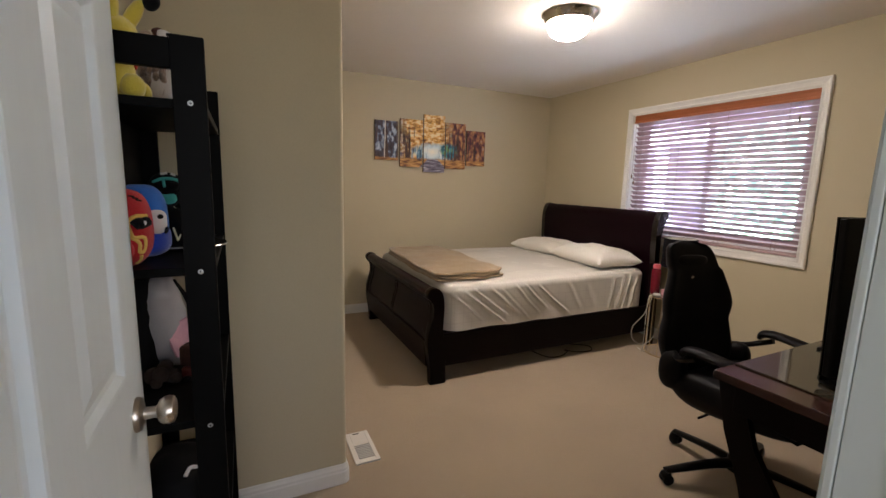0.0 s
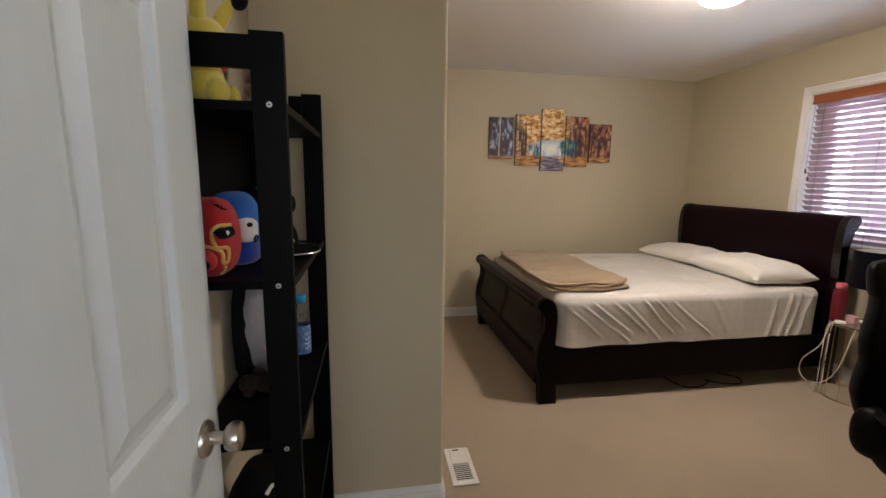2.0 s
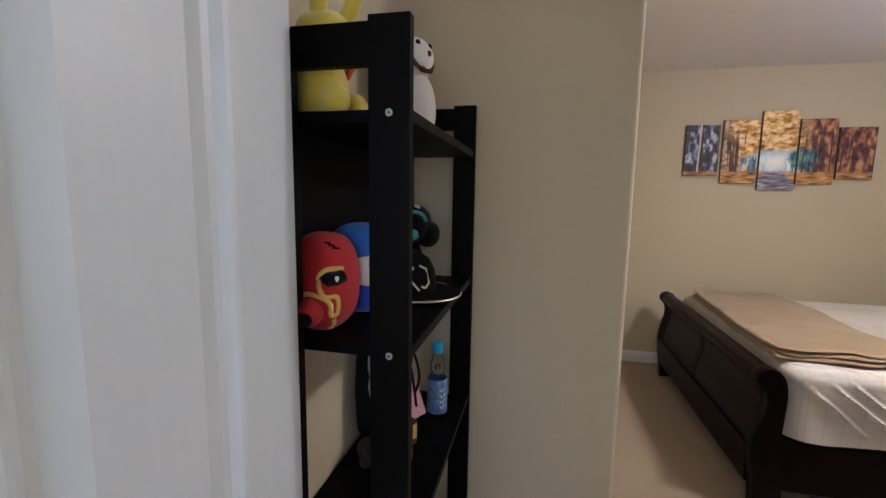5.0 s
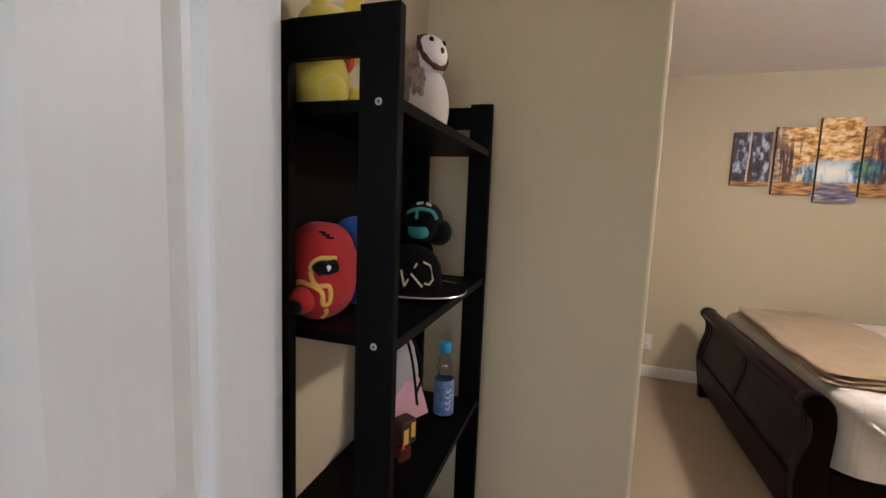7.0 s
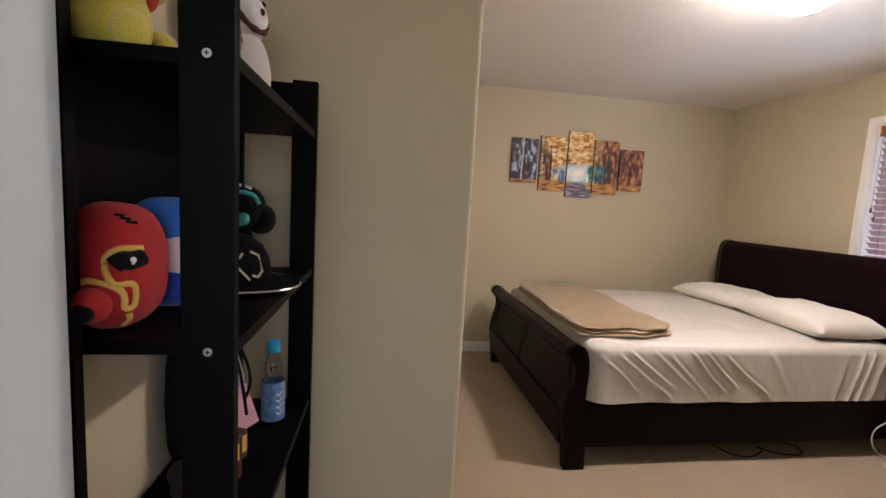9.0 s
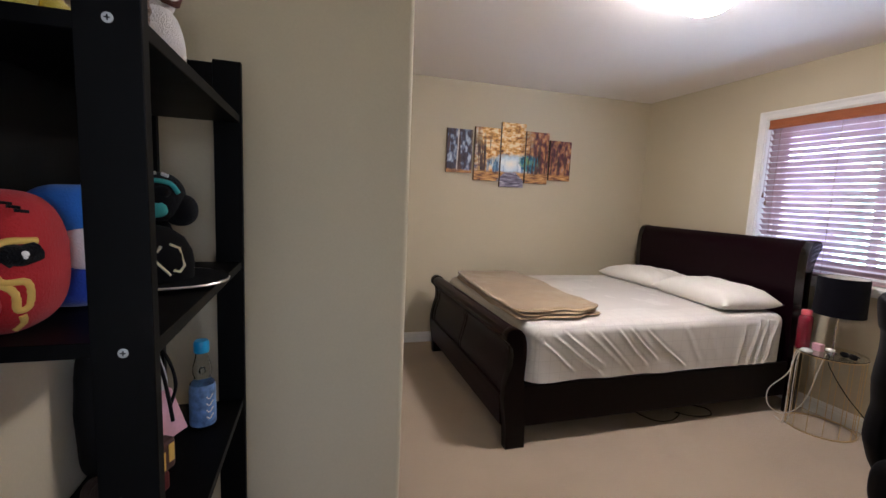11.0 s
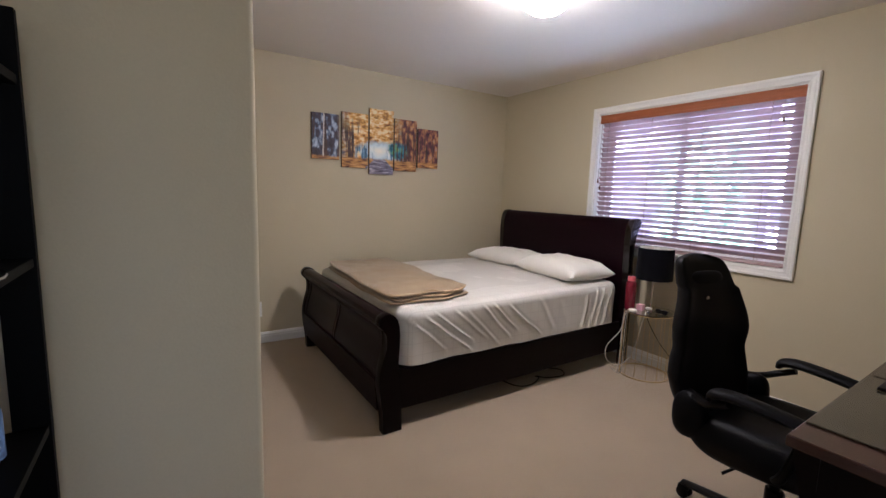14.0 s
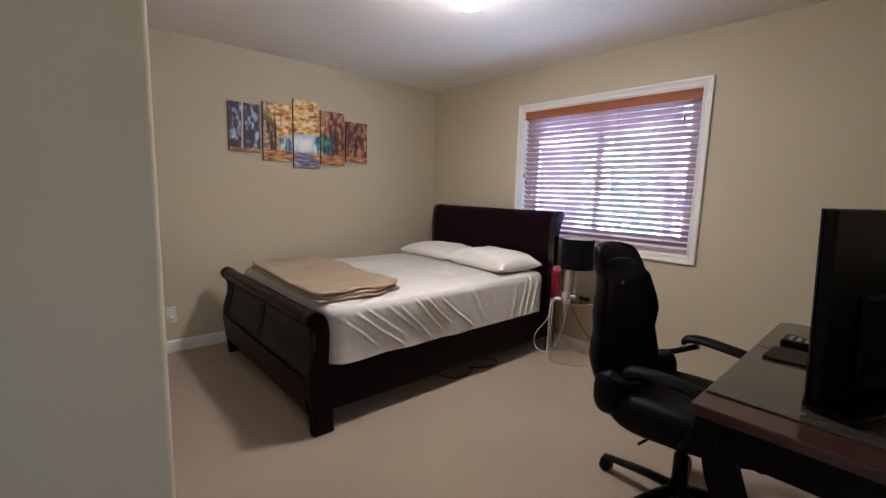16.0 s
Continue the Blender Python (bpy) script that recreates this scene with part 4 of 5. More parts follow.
def pillow(x, y, turn, label, sag, high):
    p = thing("pillow", (x, y, 0.70), label, "pillow", "pillows on the bed", turn)
    bm = bmesh.new()
    n, L, W, H = 40, 0.350, 0.245, high
    def grid(s):
        out = []
        for i in range(n + 1):
            row = []
            for j in range(n + 1):
                u, v = 2 * i / n - 1, 2 * j / n - 1
                body = max(0.0, (1 - u ** 4)) ** 0.55 * max(0.0, (1 - v ** 4)) ** 0.6
                pinch = 1 - 0.10 * (1 - u * u) * abs(v) ** 3
                pinch2 = 1 - 0.07 * (1 - v * v) * abs(u) ** 3
                z = s * H * body * (0.55 if s < 0 else 1.0) + H * 0.42
                if s > 0:
                    z += 0.010 * body * noise.noise(Vector((u * 2.3 + sag, v * 2.3, 1))) + 0.009 * body * noise.noise(Vector((u * 6 + sag, v * 5, 2))) + 0.005 * body * noise.noise(Vector((u * 3 - v * 9 + sag, v * 3, 6)))
                z = max(z, 0.004) + 0.014 * max(0, abs(u) - 0.9) * 4
                row.append(Vector((v * W * pinch, u * L * pinch2, z)))
            out.append(row)
        return out
    tr = p.matrix_basis
    for s in (1, -1):
        g = grid(s)
        vs = [[bm.verts.new(tr @ c) for c in row] for row in g]
        for i in range(n):
            for j in range(n):
                bm.faces.new((vs[i][j], vs[i + 1][j], vs[i + 1][j + 1], vs[i][j + 1]))
    bmesh.ops.remove_doubles(bm, verts=bm.verts, dist=0.0015)
    part("case", bm, M_PILLOW, p, smooth=True, angle=80)


pillow(3.24, 3.385, -4, "plump white cotton pillow leaning against the dark headboard near the lamp", 0.3, 0.108)
pillow(3.27, 4.09, 3, "white cotton pillow lying flat against the dark headboard near the wall", 4.2, 0.088)


def blanket():
    b = thing("blanket", (1.8, 3.8, 0.70), "tan fleece blanket folded in layers across the foot of the bed", "blanket")
    z = 0.698
    corners = ((1.500, 3.075), (2.115, 3.130), (2.150, 4.430), (1.560, 4.40))
    layers = ((0.000, 0.018, -0.004), (0.019, 0.037, 0.010), (0.038, 0.056, 0.000))
    for k, (lo, hi, shift) in enumerate(layers):
        bm = bmesh.new()
        nu, nv = 26, 44
        def at(u, v, top):
            a, b_, c, d = [Vector((*p, 0)) for p in corners]
            cu, cv = 2 * u - 1, 2 * v - 1
            over = max(0.0, (abs(cu) ** 7 + abs(cv) ** 14) ** (1 / 9.0) - 1) if cu and cv else 0.0
            uu, vv = 0.5 + cu / 2 / (1 + 1.1 * over), 0.5 + cv / 2 / (1 + 0.5 * over)
            p = (a * (1 - uu) + b_ * uu) * (1 - vv) + (d * (1 - uu) + c * uu) * vv
            p.y += shift * (1 - 2 * v) + 0.045 * noise.noise(Vector((u * 2.6, k * 3.7, 0))) * (1 - v) ** 2
            p.x -= shift * (2 * u - 1) * 1.5
            edge = min(u * 0.62, (1 - u) * 0.62, v * 1.3, (1 - v) * 1.3)
            rnd = 0.0088 * max(0, 1 - edge / 0.022) ** 2
            wave = 0.016 * noise.noise(Vector((u * 2.2, v * 4, 7))) + 0.006 * noise.noise(Vector((u * 7, v * 11, 3))) + 0.010 * k * max(0, 1 - 3 * v) * noise.noise(Vector((u * 3.5, k * 2, 9)))
            p.z = z + (hi - rnd if top else lo + rnd) + wave + 0.008 * (1 - u) * 0.3
            return p
        for top in (True, False):
            vs = [[bm.verts.new(at(i / nu, j / nv, top)) for j in range(nv + 1)] for i in range(nu + 1)]
            for i in range(nu):
                for j in range(nv):
                    bm.faces.new((vs[i][j], vs[i + 1][j], vs[i + 1][j + 1], vs[i][j + 1]))
            if top:
                tops = vs
        rim = lambda v: [v[i][0] for i in range(nu)] + [v[nu][j] for j in range(nv)] + [v[i][nv] for i in range(nu, 0, -1)] + [v[0][j] for j in range(nv, 0, -1)]
        a, c = rim(tops), rim(vs)
        for i in range(len(a)):
            f = bm.faces.new((a[i], a[(i + 1) % len(a)], c[(i + 1) % len(a)], c[i]))
            f.material_index = 1 if k == 1 else 0
        part("fold", bm, [M_BLANKET, M_BLANKET_EDGE], b, smooth=True, angle=80)


blanket()

# cable under the bed
cable = thing("power_cable", (2.6, 3.06, 0), "thin black cable looped on the carpet under the bed", "cable")
part("cord", tube(bmesh.new(), curve([(2.45, 3.4, 0.006), (2.50, 3.10, 0.006), (2.62, 3.045, 0.008), (2.74, 3.09, 0.020), (2.72, 3.11, 0.02), (2.82, 3.06, 0.010), (2.96, 3.05, 0.006), (2.98, 3.12, 0.02), (2.85, 3.25, 0.006)], 10), 0.004, 8), M_BLACKPLASTIC, cable, smooth=True)

# wire side table
TX, TY, TR, TH = 3.552, 2.778, 0.178, 0.505
table = thing("side_table", (TX, TY, 0), "round pale gold wire side table with clear glass top", "side table")


def ring_bar(r, z, radius, name, label=""):
    pts = [(TX + r * math.cos(2 * math.pi * i / 48), TY + r * math.sin(2 * math.pi * i / 48), z) for i in range(48)]
    part(name, tube(bmesh.new(), pts, radius, 8, closed=True), M_GOLD, table, label, smooth=True)


ring_bar(TR, 0.005, 0.005, "base_ring")
ring_bar(TR * 0.97, TH - 0.012, 0.005, "top_ring")
part("top", lathe(bmesh.new(), [(0.0, TH - 0.006), (TR + 0.004, TH - 0.006), (TR + 0.005, TH - 0.003), (TR + 0.004, TH), (0.0, TH)], (TX, TY, 0), "z", 48), M_BOTTLE, table, "clear glass top", smooth=True)
for i in range(14):
    a = 2 * math.pi * i / 14 + 0.2
    x, y = TX + TR * 0.985 * math.cos(a), TY + TR * 0.985 * math.sin(a)
    part("wire", tube(bmesh.new(), [(x, y, 0.006), (x, y, TH - 0.012)], 0.0022, 6), M_GOLD, table, smooth=True)

# table lamp
SX, SY = 3.585, 2.785
tl = thing("table_lamp", (SX, SY, TH), "slim unlit table lamp with black drum shade and chrome stem", "table lamp")
part("base", lathe(bmesh.new(), [(0.0, TH), (0.050, TH), (0.050, TH + 0.006), (0.045, TH + 0.010), (0.010, TH + 0.013), (0.0, TH + 0.013)], (SX, SY, 0), "z", 32), M_CHROME, tl, smooth=True)
part("stem", tube(bmesh.new(), [(SX, SY, TH + 0.012), (SX, SY, 0.80)], 0.0075, 12), M_CHROME, tl, smooth=True)
part("shade", lathe(bmesh.new(), [(0.131, 0.745), (0.126, 0.985), (0.124, 0.985), (0.129, 0.745), (0.131, 0.745)], (SX, SY, 0), "z", 48, caps=False), M_SHADE, tl, "black cloth drum shade", smooth=True)
part("shade_lining", lathe(bmesh.new(), [(0.128, 0.747), (0.1232, 0.983)], (SX, SY, 0), "z", 48, caps=False), M_SHADE_IN, tl, smooth=True)
part("shade_spider", tube(bmesh.new(), [(SX - 0.125, SY, 0.97), (SX, SY, 0.965), (SX + 0.125, SY, 0.97)], 0.002, 6), M_CHROME, tl)
part("bulb", blob(bmesh.new(), (SX, SY, 0.86), (0.028, 0.028, 0.045)), M_SHADE_IN, tl, smooth=True)

# bottle and small things on the side table
HX, HY = 3.455, 2.880
flask = thing("water_bottle", (HX, HY, TH), "tall crimson insulated bottle with a pink lid on the wire table", "bottle")
part("body", lathe(bmesh.new(), [(0.0, TH), (0.036, TH), (0.039, TH + 0.004), (0.039, TH + 0.195), (0.034, TH + 0.212), (0.027, TH + 0.220), (0.0, TH + 0.220)], (HX, HY, 0), "z", 32), M_THERMOS, flask, smooth=True)
part("lid", lathe(bmesh.new(), [(0.0, TH + 0.220), (0.027, TH + 0.220), (0.029, TH + 0.225), (0.029, TH + 0.248), (0.025, TH + 0.254), (0.0, TH + 0.254)], (HX, HY, 0), "z", 32), M_PINKCAP, flask, "pink screw lid", smooth=True)
puck = thing("wireless_charger", (3.415, 2.825, TH), "small white round charger on the glass table top", "charger")
part("disc", lathe(bmesh.new(), [(0.0, TH), (0.030, TH), (0.032, TH + 0.006), (0.028, TH + 0.014), (0.0, TH + 0.015)], (3.415, 2.825, 0), "z", 32), M_WHITEPLASTIC, puck, smooth=True)
wc = thing("charging_cable", (3.34, 2.9, 0), "white charging cable hanging in a loop from the side table", "cable")
part("cord", tube(bmesh.new(), curve([(3.415, 2.828, TH + 0.006), (3.375, 2.852, TH - 0.02), (3.360, 2.880, 0.34), (3.335, 2.965, 0.20), (3.345, 2.965, 0.09), (3.375, 2.900, 0.055), (3.385, 2.820, 0.12), (3.385, 2.765, 0.24), (3.390, 2.730, 0.42), (3.420, 2.725, TH + 0.004), (3.47, 2.75, TH + 0.006)], 12), 0.0034, 8), M_CABLE, wc, smooth=True)
for k, (dx, dy) in enumerate(((0.0, 0.0), (0.014, -0.016))):
    wc2 = thing("charging_cable", (3.37, 2.86, 0), "white charging cable hanging straight down beside the wire table", "cable")
    part("cord", tube(bmesh.new(), curve([(3.43 + dx, 2.83 + dy, TH + 0.006), (3.372 + dx, 2.862 + dy, TH - 0.02), (3.365 + dx, 2.868 + dy, 0.30), (3.360 + dx, 2.870 + dy, 0.02), (3.40, 2.95, 0.006)], 10), 0.0030, 8), M_CABLE, wc2, smooth=True)
cup = thing("small_jar", (3.475, 2.735, TH), "small clear jar with a white lid on the wire table", "jar")
part("glass", lathe(bmesh.new(), [(0.0, TH), (0.020, TH), (0.022, TH + 0.003), (0.022, TH + 0.030), (0.0, TH + 0.030)], (3.475, 2.735, 0), "z", 24), M_BOTTLE, cup, smooth=True)
part("lid", lathe(bmesh.new(), [(0.0, TH + 0.030), (0.023, TH + 0.030), (0.023, TH + 0.040), (0.0, TH + 0.041)], (3.475, 2.735, 0), "z", 24), M_WHITEPLASTIC, cup, smooth=True)
box1 = thing("small_box", (3.50, 2.82, TH), "small pinkish cardboard box on the wire table", "box")
part("carton", B(3.485, 3.525, 2.795, 2.845, TH, TH + 0.045, 0.002), M_PINKPAPER, box1)
glasses = thing("sunglasses", (3.56, 2.665, TH), "folded dark sunglasses on the wire table", "sunglasses")
gl = bmesh.new()
for y in (2.645, 2.690):
    blob(gl, (3.53, y, TH + 0.018), (0.006, 0.024, 0.017), 2.6)
tube(gl, curve([(3.53, 2.622, TH + 0.028), (3.56, 2.63, TH + 0.016), (3.60, 2.69, TH + 0.008)], 6), 0.003, 6)
part("frame", gl, M_BLACKPLASTIC, glasses, smooth=True)
part("lamp_cord", tube(bmesh.new(), curve([(3.53, 2.79, TH + 0.004), (3.45, 2.72, TH + 0.004), (3.40, 2.68, TH - 0.05), (3.43, 2.56, 0.28), (3.60, 2.46, 0.10), (3.74, 2.44, 0.25)], 10), 0.003, 6), M_BLACKPLASTIC, tl, smooth=True)


# desk
DKX0, DKX1, DKY0, DKY1, DKZ = 1.816, 3.105, 0.745, 1.345, 0.75
desk = thing("desk", (2.47, 1.04, 0), "dark cherry desk with a smoked glass top", "desk")
top = bmesh.new()
rr = 0.05
out = [(DKX0, DKY0), (DKX1, DKY0)]
for i in range(7):
    a = math.pi / 2 * i / 6
    out.append((DKX1 - rr + rr * math.cos(a), DKY1 - rr + rr * math.sin(a) + 0.02))
out.append((DKX0 + 0.004, DKY1))
prism(top, out, "z", DKZ - 0.032, DKZ, 0.004)
part("desktop", top, M_DESK, desk)
for x0, x1 in ((DKX0 + 0.112, 2.545), (2.552, DKX1 - 0.05)):
    part("glass_sheet", prism(bmesh.new(), [(x0, DKY0 + 0.01), (x1, DKY0 + 0.01), (x1, DKY1 + 0.004), (x0 + 0.01, DKY1 - 0.004)], "z", DKZ + 0.0005, DKZ + 0.0055, 0.001), M_DESKGLASS, desk, "smoked glass sheet")
part("apron", B(DKX0 + 0.02, DKX0 + 0.045, DKY0 + 0.02, DKY1 - 0.07, 0.62, DKZ - 0.033, 0.002), M_ESPRESSO, desk)
part("apron", B(DKX1 - 0.05, DKX1 - 0.025, DKY0 + 0.02, DKY1 - 0.07, 0.62, DKZ - 0.033, 0.002), M_ESPRESSO, desk)
part("modesty_panel", B(DKX0 + 0.06, DKX1 - 0.06, DKY0 + 0.03, DKY0 + 0.048, 0.30, DKZ - 0.033, 0.002), M_ESPRESSO, desk)
for x in (DKX0 + 0.022, DKX1 - 0.050):
    leg = [(1.335, DKZ - 0.033), (1.255, DKZ - 0.033), (1.195, 0.52), (1.085, 0.36), (1.00, 0.10), (0.995, 0.0), (1.13, 0.0), (1.165, 0.14), (1.225, 0.36), (1.295, 0.54)]
    part("leg", prism(bmesh.new(), leg, "x", x, x + 0.028, 0.002), M_ESPRESSO, desk)
    back = [(0.86, DKZ - 0.033), (0.77, DKZ - 0.033), (0.75, 0.0), (0.87, 0.0)]
    part("leg", prism(bmesh.new(), back, "x", x, x + 0.028, 0.002), M_ESPRESSO, desk)
    part("foot_rail", B(x, x + 0.028, 0.87, 1.00, 0.02, 0.10, 0.002), M_ESPRESSO, desk)
case = thing("storage_box", (1.99, 0.87, 0), "white plastic storage box under the desk", "box")
part("tub", B(1.90, 2.22, 0.78, 1.02, 0.0, 0.22, 0.012), M_WHITEPLASTIC, case)

tablet = thing("tablet", (2.5, 1.2, DKZ), "thin black closed tablet case lying on the glass desktop", "tablet")
part("cover", B(2.405, 2.575, 1.040, 1.300, DKZ + 0.0055, DKZ + 0.016, 0.004), M_BLACKPLASTIC, tablet)
remote = thing("remote_control", (2.70, 1.22, DKZ), "black remote control with pale buttons on the desk", "remote control")
part("case", B(2.625, 2.740, 1.10, 1.290, DKZ + 0.0055, DKZ + 0.034, 0.008), M_BLACKPLASTIC, remote)
for i in range(3):
    for j in range(6):
        part("button", B(2.648 + i * 0.024, 2.662 + i * 0.024, 1.125 + j * 0.026, 1.139 + j * 0.026, DKZ + 0.034, DKZ + 0.0355, 0.0006), M_STEEL, remote)

# television on the desk, seen from its back
TVX, TVY = 2.015, 1.122
tv = thing("television", (2.35, 0.98, DKZ), "flat black television standing on the smoked glass desk top", "television", turn=0)
tvb = Matrix.Translation((TVX, TVY, 0)) @ Matrix.Rotation(radians(-22), 4, "Z")
tvm = tvb @ Matrix.Translation((0, 0, 0.784)) @ Matrix.Rotation(radians(-2.6), 4, "X") @ Matrix.Translation((0, 0, -0.784))
part("screen", box(bmesh.new(), 0, 0.93, -0.003, 0.003, 0.790, 1.316, 0.001, m=tvm), M_SCREEN, tv, "black glossy screen")
part("back_shell", box(bmesh.new(), 0.001, 0.929, -0.034, -0.0035, 0.792, 1.314, 0.006, m=tvm), M_BLACKPLASTIC, tv)
part("electronics_hump", box(bmesh.new(), 0.12, 0.81, -0.060, -0.0345, 0.81, 1.08, 0.012, m=tvm), M_BLACKPLASTIC, tv)
part("bezel", box(bmesh.new(), 0, 0.93, -0.0035, 0.006, 0.774, 0.7895, 0.001, m=tvm), M_BLACKPLASTIC, tv)
st = bmesh.new()
box(st, 0.02, 0.80, -0.110, 0.020, DKZ + 0.006, DKZ + 0.022, 0.005, m=tvb)
box(st, 0.30, 0.62, -0.055, -0.036, DKZ + 0.0225, 0.83, 0.004, m=tvb)
part("stand", st, M_BLACKPLASTIC, tv)


# office chair
def office_chair():
    cx, cy = 2.395, 1.50
    ch = thing("office_chair", (cx, cy, 0), "black faux-leather office chair with tall winged back at the desk", "office chair")
    # five-star base
    hub = (2.374, 1.522)
    for i in range(5):
        a = radians(85 + 72 * i)
        d = Vector((math.cos(a), math.sin(a), 0))
        c = Vector((*hub, 0))
        pts = [c + d * 0.02 + Vector((0, 0, 0.105)), c + d * 0.14 + Vector((0, 0, 0.098)), c + d * 0.27 + Vector((0, 0, 0.078)), c + d * 0.345 + Vector((0, 0, 0.066))]
        leg = part("base_leg", tube(bmesh.new(), curve(pts, 5), [0.032 - 0.012 * k / 15 for k in range(16)], 10, flat=0.6), M_BLACKPLASTIC, ch, smooth=True)
        w = bmesh.new()
        side = Vector((-d.y, d.x, 0))
        for s in (-1, 1):
            o = c + d * 0.335 + side * s * 0.015 + Vector((0, 0, 0.026))
            m = Matrix.Translation(o) @ side.to_track_quat("Z", "X").to_matrix().to_4x4()
            lo = bmesh.new()
            lathe(lo, [(0.0, -0.010), (0.020, -0.010), (0.026, -0.006), (0.026, 0.006), (0.020, 0.010), (0.0, 0.010)], segs=20)
            for v in lo.verts:
                v.co = m @ v.co
            me = bpy.data.meshes.new("tmp")
            lo.to_mesh(me)
            lo.free()
            w.from_mesh(me)
            bpy.data.meshes.remove(me)
        blob(w, c + d * 0.340 + Vector((0, 0, 0.044)), (0.024, 0.024, 0.018), 2.5, u=14, v=10)
        part("caster", w, M_BLACKPLASTIC, leg, smooth=True)
    part("gas_column", lathe(bmesh.new(), [(0.0, 0.07), (0.040, 0.07), (0.040, 0.13), (0.030, 0.14), (0.029, 0.26), (0.018, 0.262), (0.018, 0.39), (0.0, 0.39)], (*hub, 0), "z", 24), M_BLACKPLASTIC, ch, smooth=True)
    part("tilt_plate", B(hub[0] - 0.11, hub[0] + 0.11, hub[1] - 0.13, hub[1] + 0.13, 0.365, 0.405, 0.008), M_BLACKPLASTIC, ch)
    part("height_lever", tube(bmesh.new(), curve([(hub[0] - 0.08, 1.56, 0.37), (hub[0] - 0.09, 1.60, 0.345), (hub[0] - 0.105, 1.635, 0.31), (hub[0] - 0.125, 1.655, 0.29)], 6), 0.006, 8), M_BLACKPLASTIC, ch, smooth=True)
    # seat with raised side bolsters
    seat = bmesh.new()
    n, m_ = 36, 36
    def seat_at(i, j, top):
        u, v = 2 * i / n - 1, 2 * j / m_ - 1
        e = max(0.0, 1 - abs(u) ** 5) ** 0.5 * max(0.0, 1 - abs(v) ** 5) ** 0.5
        taper = 1 - 0.10 * max(0, -v) - 0.06 * max(0, v)
        x, y = cx + 0.005 + u * 0.262 * taper, 1.49 + v * 0.275
        if top:
            z = 0.45 + (0.075 + 0.040 * abs(u) ** 3) * e - 0.02 * max(0, -v) ** 3
        else:
            z = 0.45 - (0.095 + 0.035 * v) * e
        return (x, y, z)
    for t in (True, False):
        vs = [[seat.verts.new(seat_at(i, j, t)) for j in range(m_ + 1)] for i in range(n + 1)]
        for i in range(n):
            for j in range(m_):
                seat.faces.new((vs[i][j], vs[i + 1][j], vs[i + 1][j + 1], vs[i][j + 1]))
    bmesh.ops.remove_doubles(seat, verts=seat.verts, dist=0.001)
    part("seat", seat, M_LEATHER, ch, smooth=True, angle=80)
    for s in (-1, 1):
        part("hip_bolster", blob(bmesh.new(), (cx + 0.01 + s * 0.222, 1.745 - s * 0.02, 0.505), (0.045, 0.065, 0.095), 2.6, dent=0.05, seed=s), M_LEATHER, ch, smooth=True)
    # back: width and thickness by height
    rows = [(0.47, 0.205, 0.05), (0.55, 0.240, 0.055), (0.62, 0.255, 0.055), (0.68, 0.243, 0.052), (0.735, 0.224, 0.050), (0.78, 0.234, 0.054), (0.82, 0.238, 0.056), (0.87, 0.224, 0.055), (0.93, 0.198, 0.052), (0.98, 0.180, 0.050), (1.03, 0.170, 0.047), (1.07, 0.162, 0.042), (1.10, 0.146, 0.034), (1.118, 0.112, 0.022), (1.125, 0.05, 0.008)]
    turn = Matrix.Translation((2.43, 1.85, 0)) @ Matrix.Rotation(radians(-13), 4, "Z") @ Matrix.Translation((-2.43, -1.85, 0))
    back = bmesh.new()
    rings = []
    zs = np.linspace(0.47, 1.125, 44)
    for z in zs:
        w = 0.815 * float(np.interp(z, [r[0] for r in rows], [r[1] for r in rows]))
        t = float(np.interp(z, [r[0] for r in rows], [r[2] for r in rows]))
        yc = 1.785 + 0.105 * (z - 0.47) / 0.65 + 0.02 * math.sin((z - 0.47) / 0.65 * math.pi * 2)
        ring = []
        for k in range(48):
            a = 2 * math.pi * k / 48
            c, s = math.cos(a), math.sin(a)
            u = math.copysign(abs(c) ** 0.62, c)
            wing = -0.050 * abs(u) ** 4 * (1 if z < 1.0 else 0.6)
            ring.append(back.verts.new((2.390 - 0.13 * max(0.0, z - 0.8) + w * u, yc + t * math.copysign(abs(s) ** 0.8, s) + wing, z)))
        rings.append(ring)
    for a, b in zip(rings, rings[1:]):
        for k in range(48):
            back.faces.new((a[k], a[(k + 1) % 48], b[(k + 1) % 48], b[k]))
    back.faces.new(rings[0])
    back.faces.new(rings[-1])
    bmesh.ops.transform(back, matrix=turn, verts=back.verts)
    part("backrest", back, M_LEATHER, ch, smooth=True, angle=60)
    part("headrest_cushion", blob(bmesh.new(), (2.350, 1.850, 1.000), (0.098, 0.026, 0.062), 3.6, dent=0.03, turn=Matrix.Rotation(radians(-13), 3, "Z")), M_LEATHER, ch, smooth=True)
    part("back_badge", prism(bmesh.new(), [(2.311, 0.950), (2.335, 0.950), (2.323, 0.963)], "y", 1.8110, 1.8160), M_STEEL, ch, "small grey triangular badge")
